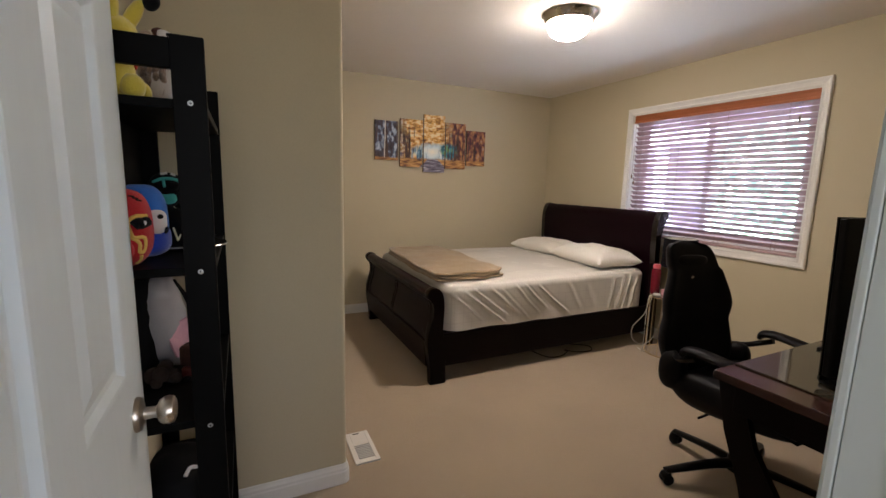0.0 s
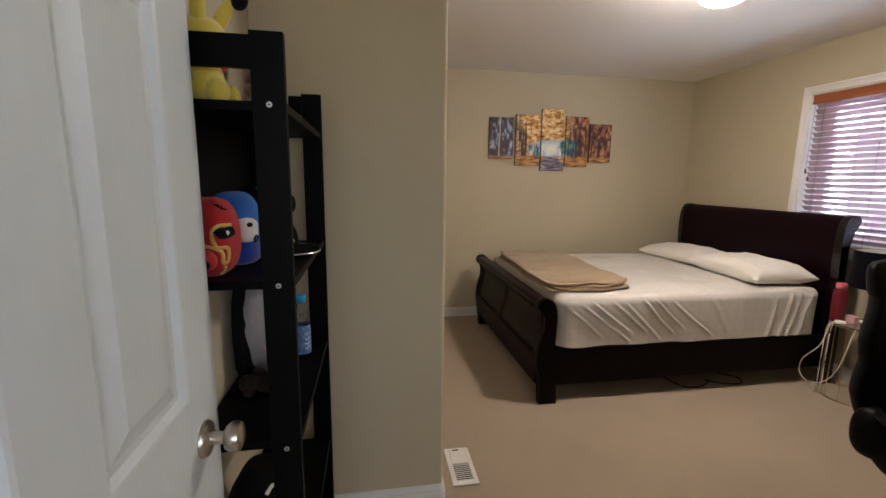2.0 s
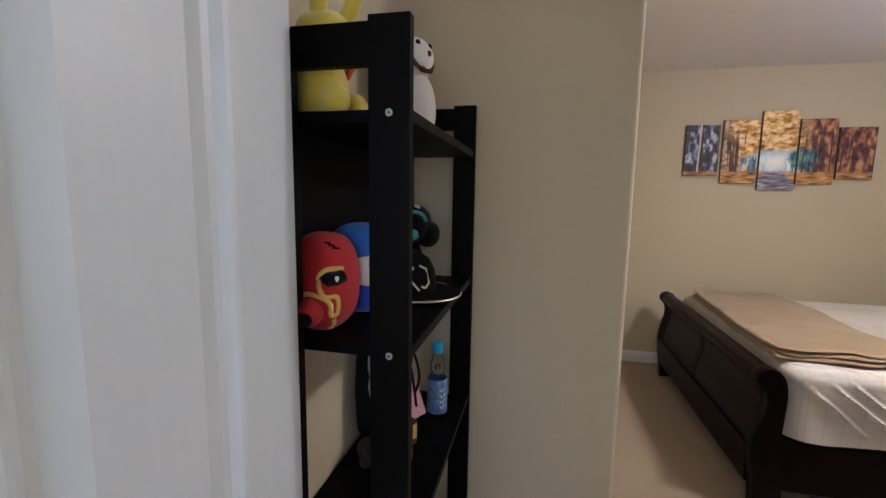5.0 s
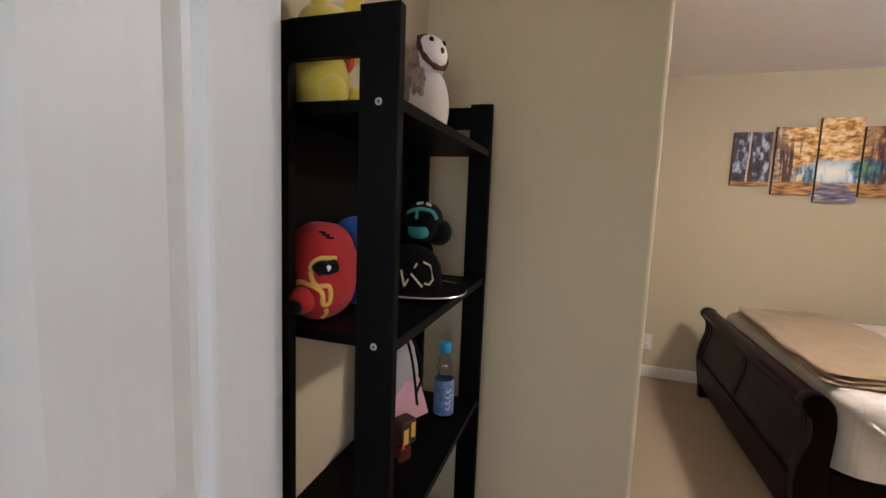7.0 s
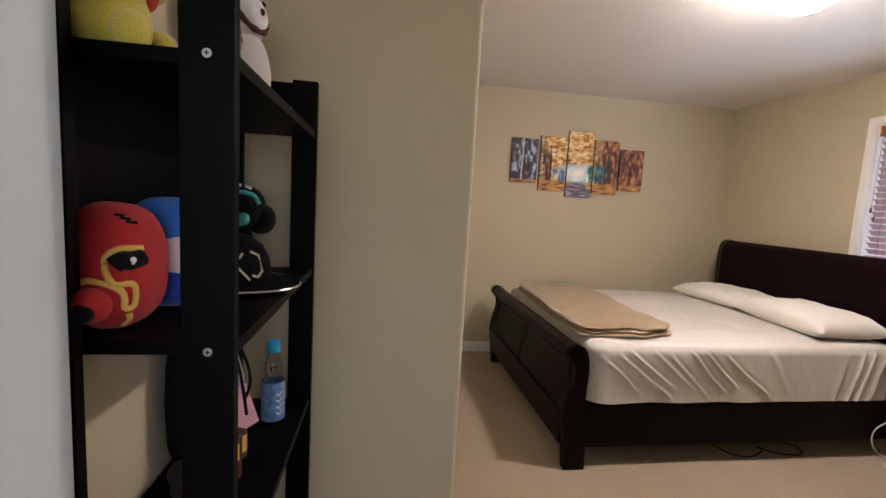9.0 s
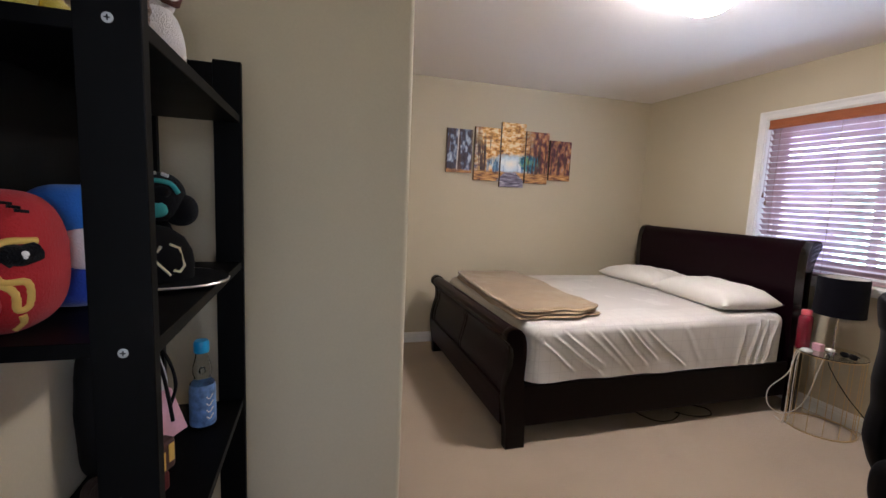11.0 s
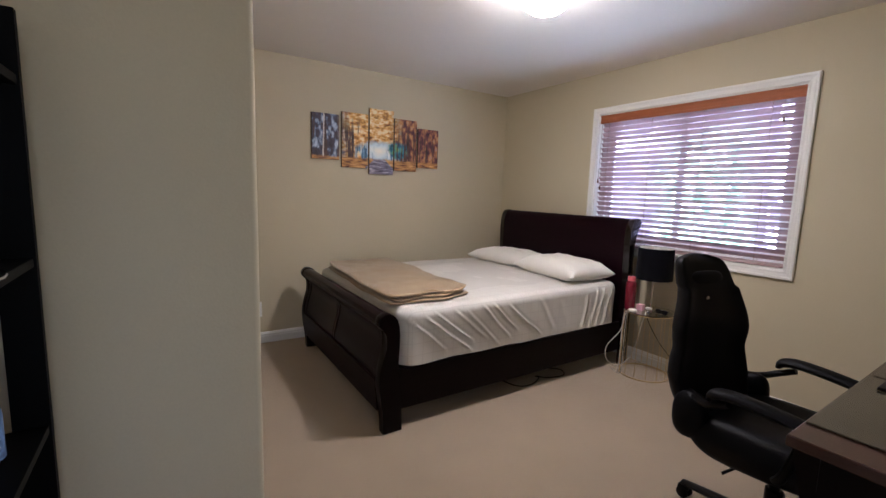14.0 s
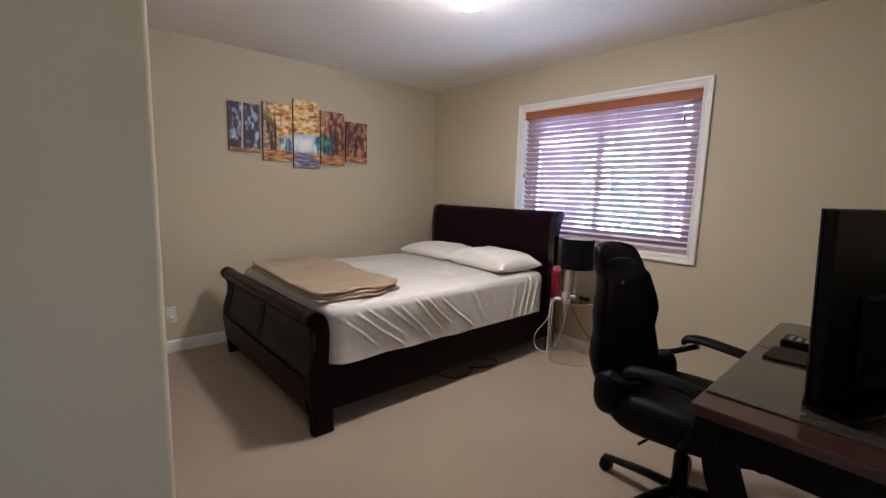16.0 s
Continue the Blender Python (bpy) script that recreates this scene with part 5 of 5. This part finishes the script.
    for s in (-1, 1):
        x = cx + s * 0.300
        pad = part("armrest_pad", tube(bmesh.new(), curve([(x, 1.665, 0.635), (x, 1.645, 0.662), (x - s * 0.003, 1.58, 0.672), (x - s * 0.012, 1.45, 0.662), (x - s * 0.020, 1.36, 0.648)], 6), [0.020 + 0.016 * min(1, k / 6) for k in range(25)], 12, flat=0.55), M_LEATHER, ch, "padded black armrest", smooth=True)
        part("arm_strut", tube(bmesh.new(), curve([(x, 1.60, 0.640), (x - s * 0.008, 1.655, 0.612), (x - s * 0.045, 1.71, 0.590), (x - s * 0.11, 1.785, 0.585)], 6), 0.017, 10, flat=0.8), M_BLACKPLASTIC, ch, smooth=True)
        part("arm_strut", tube(bmesh.new(), curve([(x - s * 0.018, 1.40, 0.645), (x - s * 0.010, 1.40, 0.56), (x - s * 0.03, 1.44, 0.44), (x - s * 0.12, 1.48, 0.40)], 6), 0.018, 10, flat=0.8), M_BLACKPLASTIC, ch, smooth=True)
    ch.location.x += 0.017


office_chair()


# black ladder shelf by the door
def shelf_unit():
    sh = thing("shelf_unit", (0.12, 1.85, 0), "tall open black wooden shelf unit with bolted ends, holding plush toys", "shelf")
    for y0, y1 in ((1.522, 1.542), (2.155, 2.175)):
        for x0, x1 in ((0.003, 0.055), (0.177, 0.240)):
            part("post", B(x0, x1, y0, y1, 0.0, 1.678 if x0 > 0.1 else 1.668, 0.0015), M_BLACKWOOD, sh)
        part("crosspiece", B(0.055, 0.177, y0 + 0.001, y1 - 0.001, 1.610, 1.670, 0.0015), M_BLACKWOOD, sh)
        part("crosspiece", B(0.055, 0.177, y0 + 0.001, y1 - 0.001, 0.03, 0.09, 0.0015), M_BLACKWOOD, sh)
        for z in (1.543, 1.180, 0.808, 0.42):
            for x in (0.209, 0.030):
                y = y0 if y0 < 2 else y1
                s = -1 if y0 < 2 else 1
                part("bolt", lathe(bmesh.new(), [(0.0, 0.0), (0.0056, 0.0), (0.0054, s * 0.0006), (0.0030, s * 0.0008), (0.0027, s * 0.0003), (0.0, s * 0.0003)], (x, y, z), "y", 18), M_SCREW, sh)
                if s < 0:
                    cross = box(bmesh.new(), x - 0.0030, x + 0.0030, y - 0.0012, y - 0.0004, z - 0.0006, z + 0.0006)
                    box(cross, x - 0.0006, x + 0.0006, y - 0.0013, y - 0.0003, z - 0.0030, z + 0.0030)
                    part("bolt_recess", cross, M_DARK, sh)
    for z in (1.543, 1.178, 0.808, 0.42, 0.075):
        part("shelf", B(0.004, 0.236, 1.5425, 2.1545, z - 0.010, z + 0.009, 0.0015), M_BLACKWOOD, sh)
    part("back_panel", B(0.003, 0.010, 1.5425, 2.1545, 1.188, 1.532, 0.001), M_BLACKWOOD, sh)
    return sh


shelf_unit()
S1, S2, S3, S4 = 1.552, 1.187, 0.817, 0.429

# plush toys: each one plain mesh
def toy(name, bm, mats, at, label):
    ob = mesh(name, bm, mats, smooth=True, angle=70)
    tagged(ob, label, "plush toy")
    return ob


bm = bmesh.new()
YX, YY = 0.056, 1.604
blob(bm, (YX, YY, S1 + 0.050), (0.048, 0.049, 0.054), 2.3, 0, dent=0.08)
blob(bm, (YX + 0.012, YY + 0.004, S1 + 0.128), (0.046, 0.052, 0.042), 2.2, 0, dent=0.05, seed=3)
blob(bm, (YX + 0.045, YY - 0.030, S1 + 0.022), (0.024, 0.020, 0.026), 2.0, 0, u=14, v=10)
blob(bm, (YX + 0.045, YY + 0.045, S1 + 0.022), (0.024, 0.020, 0.026), 2.0, 0, u=14, v=10)
for dy, lean in ((-0.026, 0.05), (0.030, 0.50)):
    t = Matrix.Rotation(lean, 3, "Y")
    blob(bm, (YX + 0.014 + 0.06 * lean, YY + dy, S1 + 0.178), (0.015, 0.013, 0.042), 2.0, 0, u=14, v=12, turn=t)
    blob(bm, (YX + 0.016 + 0.13 * lean, YY + dy, S1 + 0.214), (0.0165, 0.0145, 0.020), 2.0, 1, u=14, v=10, turn=t)
blob(bm, (0.099, 1.632, 1.634), (0.006, 0.007, 0.020), 2.0, 2, u=12, v=8, turn=Matrix.Rotation(radians(-30), 3, "X"))
blob(bm, (YX + 0.030, YY + 0.040, S1 + 0.105), (0.026, 0.030, 0.022), 2.0, 0, u=14, v=10)
toy("plush_toy", bm, [M_YELLOW, M_BLACKPLUSH, M_RED], None, "yellow plush toy with tall black-tipped ears on the top shelf")

bm = bmesh.new()
OX, OY = 0.100, 1.985
lean_owl = Matrix.Rotation(radians(-6), 3, "X")
blob(bm, (OX + 0.010, OY, S1 + 0.085), (0.054, 0.061, 0.090), 2.1, 0, turn=lean_owl, dent=0.05)
blob(bm, (OX, OY + 0.004, S1 + 0.195), (0.048, 0.050, 0.056), 2.1, 0, dent=0.05, seed=2)
blob(bm, (OX - 0.022, OY - 0.008, S1 + 0.188), (0.040, 0.046, 0.054), 2.1, 1, dent=0.06, seed=2)
for k in range(9):
    for q in range(4):
        blob(bm, (OX + 0.012 - 0.016 * q, OY - 0.050 + 0.004 * q + 0.006 * math.sin(k * 2.1 + q), S1 + 0.045 + 0.013 * k), (0.009, 0.007, 0.017), 2.0, 1, u=8, v=6, turn=Matrix.Rotation(radians(18 * math.sin(k + q)), 3, "Y"))
blob(bm, (OX + 0.020, OY - 0.048, S1 + 0.050), (0.008, 0.008, 0.045), 2.0, 3, u=10, v=10, turn=Matrix.Rotation(radians(-24), 3, "Y"))
face_az, face_up = radians(-28), radians(30)
fn = Vector((math.cos(face_az) * math.cos(face_up), math.sin(face_az) * math.cos(face_up), math.sin(face_up)))
fu = Vector((-math.sin(face_az), math.cos(face_az), 0))
fw = fn.cross(fu)
head = Vector((OX + 0.006, OY - 0.004, S1 + 0.198))
facing = Matrix((fn, fu, fw)).transposed()
ring_pts = [head + fn * 0.024 + fu * (0.041 * math.cos(a)) + fw * (0.047 * math.sin(a)) for a in [2 * math.pi * k / 24 for k in range(25)]]
tube(bm, ring_pts, [0.0062 + 0.0016 * math.sin(k * 2.3) for k in range(25)], 8, mat=2)
blob(bm, head + fn * 0.024, (0.030, 0.038, 0.044), 2.1, 3, u=20, v=14, turn=facing)
for side in (-1, 1):
    blob(bm, head + fn * 0.049 + fu * (0.020 * side) + fw * 0.010, (0.006, 0.0058, 0.0070), 2.0, 4, u=10, v=8, turn=facing)
blob(bm, head + fn * 0.052 - fw * 0.020, (0.006, 0.004, 0.008), 2.0, 2, u=10, v=8, turn=facing)
toy("plush_toy", bm, [M_OWLWHITE, M_OWLBROWN, M_OWLDARK, M_WHITEFELT, M_BLACKPLUSH], None, "fluffy white and mottled brown owl plush on the top shelf")

box2 = thing("small_box", (0.15, 1.80, S1), "small black box beside the owl plush on the top shelf", "box")
part("carton", B(0.135, 0.170, 1.780, 1.830, S1, S1 + 0.028, 0.002), M_BLACKPLASTIC, box2)


def on_body(center, size, power, ph, el):
    """A point on a rounded body, by its angles round and up in degrees."""
    def sp(c, p):
        return math.copysign(abs(c) ** (2 / p), c)
    th, ph = radians(90 - el), radians(ph)
    return Vector(center) + Vector((sp(math.sin(th), power) * sp(math.cos(ph), power) * size[0], sp(math.sin(th), power) * sp(math.sin(ph), power) * size[1], sp(math.cos(th), power) * size[2]))


def surface_stroke(bm, center, size, power, path, radius, mat, turn=None, shift=0.0):
    """A raised stroke laid on a rounded body. path: pairs of angles (round, up) in degrees."""
    def sp(c, p):
        return math.copysign(abs(c) ** (2 / p), c)
    pts = []
    for ph, el in path:
        th, ph = radians(90 - el), radians(ph + shift)
        p = Vector((sp(math.sin(th), power) * sp(math.cos(ph), power) * size[0], sp(math.sin(th), power) * sp(math.sin(ph), power) * size[1], sp(math.cos(th), power) * size[2]))
        pts.append(Vector(center) + (turn @ p if turn else p))
    tube(bm, curve(pts, 5), radius, 8, mat=mat)


bm = bmesh.new()
RC, RS = (0.056, 1.614, S2 + 0.086), (0.055, 0.066, 0.087)
blob(bm, RC, RS, 2.55, 0, u=36, v=24, dent=0.03)
surface_stroke(bm, RC, RS, 2.55, [(-8, 14), (-42, 14), (-56, 5), (-48, -6), (-22, -8), (-20, -26), (-33, -29), (-38, -12), (-72, -4), (-92, -14), (-106, -28)], 0.0044, 1, shift=-17)
surface_stroke(bm, RC, RS, 2.55, [(-27, -36), (-24, -46), (-34, -58)], 0.0042, 1, shift=-17)
surface_stroke(bm, RC, RS, 2.55, [(-47, 3), (-38, 6), (-26, 5), (-10, 7)], 0.0120, 2, shift=-17)
blob(bm, on_body(RC, [q * 1.10 for q in RS], 2.55, -43, 5), (0.0062, 0.0062, 0.0062), 2, 3, u=12, v=8)
blob(bm, (RC[0] + 0.006, RC[1] - 0.070, RC[2] - 0.042), (0.024, 0.024, 0.023), 2, 0, u=18, v=12)
blob(bm, (RC[0] + 0.008, RC[1] - 0.090, RC[2] - 0.048), (0.015, 0.011, 0.013), 2, 2, u=14, v=10)
for k in range(3):
    surface_stroke(bm, RC, RS, 2.55, [(-62 + 9 * k, 52 - 5 * k), (-44 + 9 * k, 50 - 5 * k)], 0.0022, 2)
toy("plush_toy", bm, [M_REDPLUSH, M_OLIVEYELLOW, M_BLACKPLUSH, M_WHITEFELT], None, "round red plush head with mustard band and black eye patch")

bm = bmesh.new()
BC, BS = (0.064, 1.746, S2 + 0.090), (0.060, 0.060, 0.090)
blob(bm, BC, BS, 2.9, 0, u=30, v=22, dent=0.03, seed=4)
blob(bm, (BC[0] + 0.004, BC[1], BC[2] - 0.048), (0.0604, 0.0620, 0.043), 2.9, 1, u=30, v=16)
blob(bm, (BC[0] + 0.030, BC[1] - 0.030, BC[2] + 0.000), (0.031, 0.035, 0.033), 3.2, 2, u=20, v=14)
blob(bm, (BC[0] + 0.052, BC[1] - 0.058, BC[2] + 0.014), (0.007, 0.009, 0.006), 2, 3, u=10, v=8)
surface_stroke(bm, (BC[0] + 0.031, BC[1] - 0.031, BC[2] - 0.004), (0.0325, 0.0365, 0.034), 3.2, [(-30, -20), (-14, -8), (2, -22), (-14, -36), (-28, -24)], 0.0022, 3)
toy("plush_toy", bm, [M_BLUEPLUSH, M_DEEPBLUE, M_WHITEFELT, M_BLACKPLUSH], None, "round blue plush head with white face patch, black shelf")

bm = bmesh.new()
blob(bm, (0.062, 2.055, S2 + 0.060), (0.050, 0.055, 0.064), 2.3, 0)
TC, TS = (0.088, 2.050, S2 + 0.160), (0.052, 0.056, 0.054)
blob(bm, TC, TS, 2.2, 0, dent=0.04)
blob(bm, (0.128, 2.060, S2 + 0.132), (0.034, 0.036, 0.036), 2.2, 0, u=16, v=12)
blob(bm, (0.088, 2.010, S2 + 0.138), (0.030, 0.016, 0.022), 2.6, 1, u=16, v=12)
surface_stroke(bm, TC, [q * 1.04 for q in TS], 2.2, [(-125, 22), (-100, 34), (-72, 36), (-44, 28), (-30, 8)], 0.0050, 1)
surface_stroke(bm, TC, [q * 1.04 for q in TS], 2.2, [(-92, 30), (-90, 8)], 0.0042, 1)
blob(bm, (0.070, 2.004, S2 + 0.172), (0.015, 0.008, 0.013), 2.2, 0, u=12, v=8)
blob(bm, (0.108, 2.004, S2 + 0.172), (0.017, 0.008, 0.013), 2.2, 0, u=12, v=8)
surface_stroke(bm, TC, [q * 1.03 for q in TS], 2.2, [(-110, 58), (-80, 66)], 0.0040, 2)
surface_stroke(bm, TC, [q * 1.03 for q in TS], 2.2, [(-60, 62), (-40, 52)], 0.0040, 2)
toy("plush_toy", bm, [M_BLACKPLUSH, M_TEAL, M_WHITEFELT], None, "black plush toy with teal goggles behind the black cap")


def cap():
    cx, cy = 0.130, 1.888
    c = thing("baseball_cap", (cx, cy, S2), "black flat-brimmed cap with cream embroidery and silver brim edge", "cap")
    bm = bmesh.new()
    lathe(bm, [(0.082, S2 + 0.012), (0.083, S2 + 0.035), (0.079, S2 + 0.062), (0.066, S2 + 0.088), (0.043, S2 + 0.105), (0.018, S2 + 0.112), (0.0, S2 + 0.113)], (cx - 0.02, cy, 0), "z", 40)
    part("crown", bm, M_CAP, c, smooth=True)
    brim = []
    rim = []
    for i in range(17):
        a = radians(-100 + 12.5 * i - 12)
        brim.append((cx + 0.005 + 0.118 * math.cos(a), cy + 0.112 * math.sin(a)))
        rim.append((*brim[-1], S2 + 0.0115 - 0.004 * math.cos(a) ** 2))
    part("brim", prism(bmesh.new(), [*brim, (cx - 0.02, cy + 0.07), (cx - 0.02, cy - 0.07)], "z", S2 + 0.008, S2 + 0.012), M_CAP, c)
    part("brim_edge", tube(bmesh.new(), rim, 0.0022, 6), M_BRIM, c, "silver brim edging", smooth=True)
    st = bmesh.new()
    def on(a, z):
        r = float(np.interp(z, [0.012, 0.035, 0.062, 0.088], [0.082, 0.083, 0.079, 0.066])) + 0.0012
        return (cx - 0.02 + r * math.cos(radians(a)), cy + r * math.sin(radians(a)), S2 + z)
    for path in ([(-78, 0.064), (-72, 0.028)], [(-72, 0.029), (-51, 0.078)], [(-62, 0.056), (-44, 0.026)], [(-38, 0.080), (-25, 0.072), (-24, 0.040), (-32, 0.030), (-40, 0.034)]):
        tube(st, [on(a, z) for a, z in path], 0.0026, 6)
    part("embroidery", st, M_EMBROIDERY, c, "cream embroidered strokes")


cap()

# things on the third shelf
BTX, BTY = 0.168, 2.035
bt = thing("soda_bottle", (BTX, BTY, S3), "clear glass marble-soda bottle with a blue cap and blue label", "bottle")
part("glass", lathe(bmesh.new(), [(0.0, S3), (0.024, S3), (0.0275, S3 + 0.005), (0.0275, S3 + 0.094), (0.0255, S3 + 0.106), (0.0175, S3 + 0.114), (0.0165, S3 + 0.119), (0.0195, S3 + 0.128), (0.0205, S3 + 0.138), (0.0180, S3 + 0.150), (0.0135, S3 + 0.168), (0.0120, S3 + 0.182), (0.0, S3 + 0.182)], (BTX, BTY, 0), "z", 36), M_CLEAR, bt, smooth=True)
part("marble", blob(bmesh.new(), (BTX, BTY, S3 + 0.134), (0.008, 0.008, 0.008), u=16, v=12), M_BOTTLE, bt, "clear glass marble", smooth=True)
part("label", lathe(bmesh.new(), [(0.0282, S3 + 0.008), (0.0282, S3 + 0.090), (0.0262, S3 + 0.104)], (BTX, BTY, 0), "z", 32, caps=False), M_BLUELIQUID, bt, "blue printed label", smooth=True)
part("cap", lathe(bmesh.new(), [(0.0, S3 + 0.178), (0.0150, S3 + 0.178), (0.0162, S3 + 0.181), (0.0162, S3 + 0.201), (0.0140, S3 + 0.206), (0.0, S3 + 0.207)], (BTX, BTY, 0), "z", 28), M_BLUECAP, bt, "blue cap", smooth=True)
lt = bmesh.new()
for k, z in enumerate((0.030, 0.046, 0.062, 0.078)):
    pts = [(BTX + 0.0288 * math.cos(radians(a)), BTY + 0.0288 * math.sin(radians(a)), S3 + z + 0.005 * math.sin(radians(a * 9))) for a in range(-62, -22, 8)]
    tube(lt, pts, 0.0016, 5)
part("lettering_bar", lt, M_WHITEFELT, bt)


def tapered(bm, low=0.45, drift=0.055):
    """Narrow a slumped bag towards its foot."""
    zs = [v.co.z for v in bm.verts]
    z0, z1 = min(zs), max(zs)
    my = sum(v.co.y for v in bm.verts) / len(zs)
    for v in bm.verts:
        t = 1 - (v.co.z - z0) / (z1 - z0)
        v.co.y = my + (v.co.y - my) * (1 - (1 - low) * t) + drift * t * t
        v.co.x += 0.004 * noise.noise(v.co * 35)
        v.co.y += 0.006 * noise.noise(v.co * 22 + Vector((3, 1, 7)))
    return bm


tote = thing("cloth_bag", (0.09, 1.78, S3), "grey canvas tote bag with black straps slumped on the shelf", "bag")
part("bag", tapered(blob(bmesh.new(), (0.078, 1.865, S3 + 0.140), (0.040, 0.085, 0.145), 2.6, u=36, v=24, turn=Matrix.Rotation(radians(-16), 3, "X") @ Matrix.Rotation(radians(-20), 3, "Z"), dent=0.16)), M_GREYBAG, tote, smooth=True)
part("strap", tube(bmesh.new(), curve([(0.110, 1.880, S3 + 0.275), (0.138, 1.860, S3 + 0.22), (0.152, 1.850, S3 + 0.17), (0.160, 1.850, S3 + 0.11)], 6), 0.0035, 6), M_FABRICBAG, tote, "black strap", smooth=True)
part("strap", tube(bmesh.new(), curve([(0.108, 1.910, S3 + 0.265), (0.140, 1.905, S3 + 0.21), (0.155, 1.890, S3 + 0.165), (0.150, 1.870, S3 + 0.130)], 6), 0.0035, 6), M_FABRICBAG, tote, "black strap", smooth=True)
bp_ = thing("backpack", (0.035, 1.92, S3), "black fabric pouch leaning in the corner of the shelf", "bag")
part("pouch", blob(bmesh.new(), (0.038, 1.905, S3 + 0.150), (0.030, 0.095, 0.148), 3.0, u=28, v=20, dent=0.08), M_FABRICBAG, bp_, smooth=True)

pink = thing("gift_bag", (0.15, 1.84, S3), "small pink paper bag leaning on the grey tote", "paper bag")
pm = Matrix.Translation((0.126, 1.868, S3 + 0.104)) @ Matrix.Rotation(radians(-48), 4, "Z") @ Matrix.Rotation(radians(-10), 4, "Y") @ Matrix.Rotation(radians(14), 4, "X")
part("bag", box(bmesh.new(), -0.005, 0.005, -0.044, 0.044, -0.046, 0.046, 0.002, m=pm), M_PINKPAPER, pink)
cube = thing("toy_block", (0.15, 1.78, S3), "small brown printed block toy with yellow marks on the shelf", "toy")
cm = Matrix.Translation((0.146, 1.806, S3 + 0.068)) @ Matrix.Rotation(radians(-25), 4, "Z")
part("block", box(bmesh.new(), -0.020, 0.020, -0.022, 0.024, -0.030, 0.030, 0.008, m=cm), M_BROWNBOX, cube)
part("base", box(bmesh.new(), -0.014, 0.016, -0.026, 0.012, -0.068, -0.031, 0.006, m=cm), M_DARKRED, cube, "dark red base")
part("foot", blob(bmesh.new(), cm @ Vector((0.006, -0.030, -0.060)), (0.012, 0.010, 0.008), 2.4, u=12, v=8), M_BLACKPLASTIC, cube, smooth=True)
part("mark", box(bmesh.new(), 0.0202, 0.0214, -0.018, -0.004, -0.022, 0.012, m=cm), M_OLIVEYELLOW, cube)
part("mark", box(bmesh.new(), 0.0202, 0.0214, 0.004, 0.016, -0.012, 0.022, m=cm), M_OLIVEYELLOW, cube)
part("mark", box(bmesh.new(), 0.0202, 0.0214, -0.022, -0.014, -0.032, -0.016, m=cm), M_RED, cube)
bm = bmesh.new()
for k, (x, y, z, r) in enumerate(((0.095, 1.790, 0.020, 0.022), (0.075, 1.775, 0.030, 0.019), (0.060, 1.795, 0.022, 0.022), (0.085, 1.815, 0.030, 0.022), (0.110, 1.775, 0.016, 0.015), (0.068, 1.760, 0.014, 0.014))):
    blob(bm, (x, y, S3 + z), (r, r * 1.15, min(r, z)), 2.2, 0, u=20, v=14, dent=0.35, seed=3 * k)
toy("plush_toy", bm, [M_BROWNFUR], None, "small dark brown furry plush toy lying on the shelf")

# a bag on the fourth shelf
kit = thing("shoulder_bag", (0.12, 1.66, S4), "black nylon bag with white piping and oval patch", "bag")
part("body", blob(bmesh.new(), (0.115, 1.680, S4 + 0.115), (0.085, 0.115, 0.113), 3.0, u=36, v=24, dent=0.06), M_FABRICBAG, kit, smooth=True)
pp = bmesh.new()
surface_stroke(pp, (0.115, 1.680, S4 + 0.115), (0.087, 0.117, 0.115), 3.0, [(-75, 52), (-55, 62), (-30, 50)], 0.005, 0)
part("piping", pp, M_WHITEFELT, kit, "white piping", smooth=True)
pp = bmesh.new()
surface_stroke(pp, (0.115, 1.680, S4 + 0.115), (0.087, 0.117, 0.115), 3.0, [(-80, -30), (-60, -18), (-40, -20)], 0.004, 0)
part("piping", pp, M_WHITEFELT, kit, "white piping", smooth=True)
ov = bmesh.new()
tube(ov, [(0.155 + 0.020 * math.cos(a), 1.5655, S4 + 0.115 + 0.034 * math.sin(a)) for a in [2 * math.pi * k / 24 for k in range(24)]], 0.0016, 6, closed=True)
for k in range(4):
    tube(ov, [(0.145, 1.5650, S4 + 0.092 + 0.015 * k), (0.165, 1.5650, S4 + 0.096 + 0.015 * k)], 0.0018, 6)
part("patch", ov, M_WHITEFELT, kit, "white oval patch")
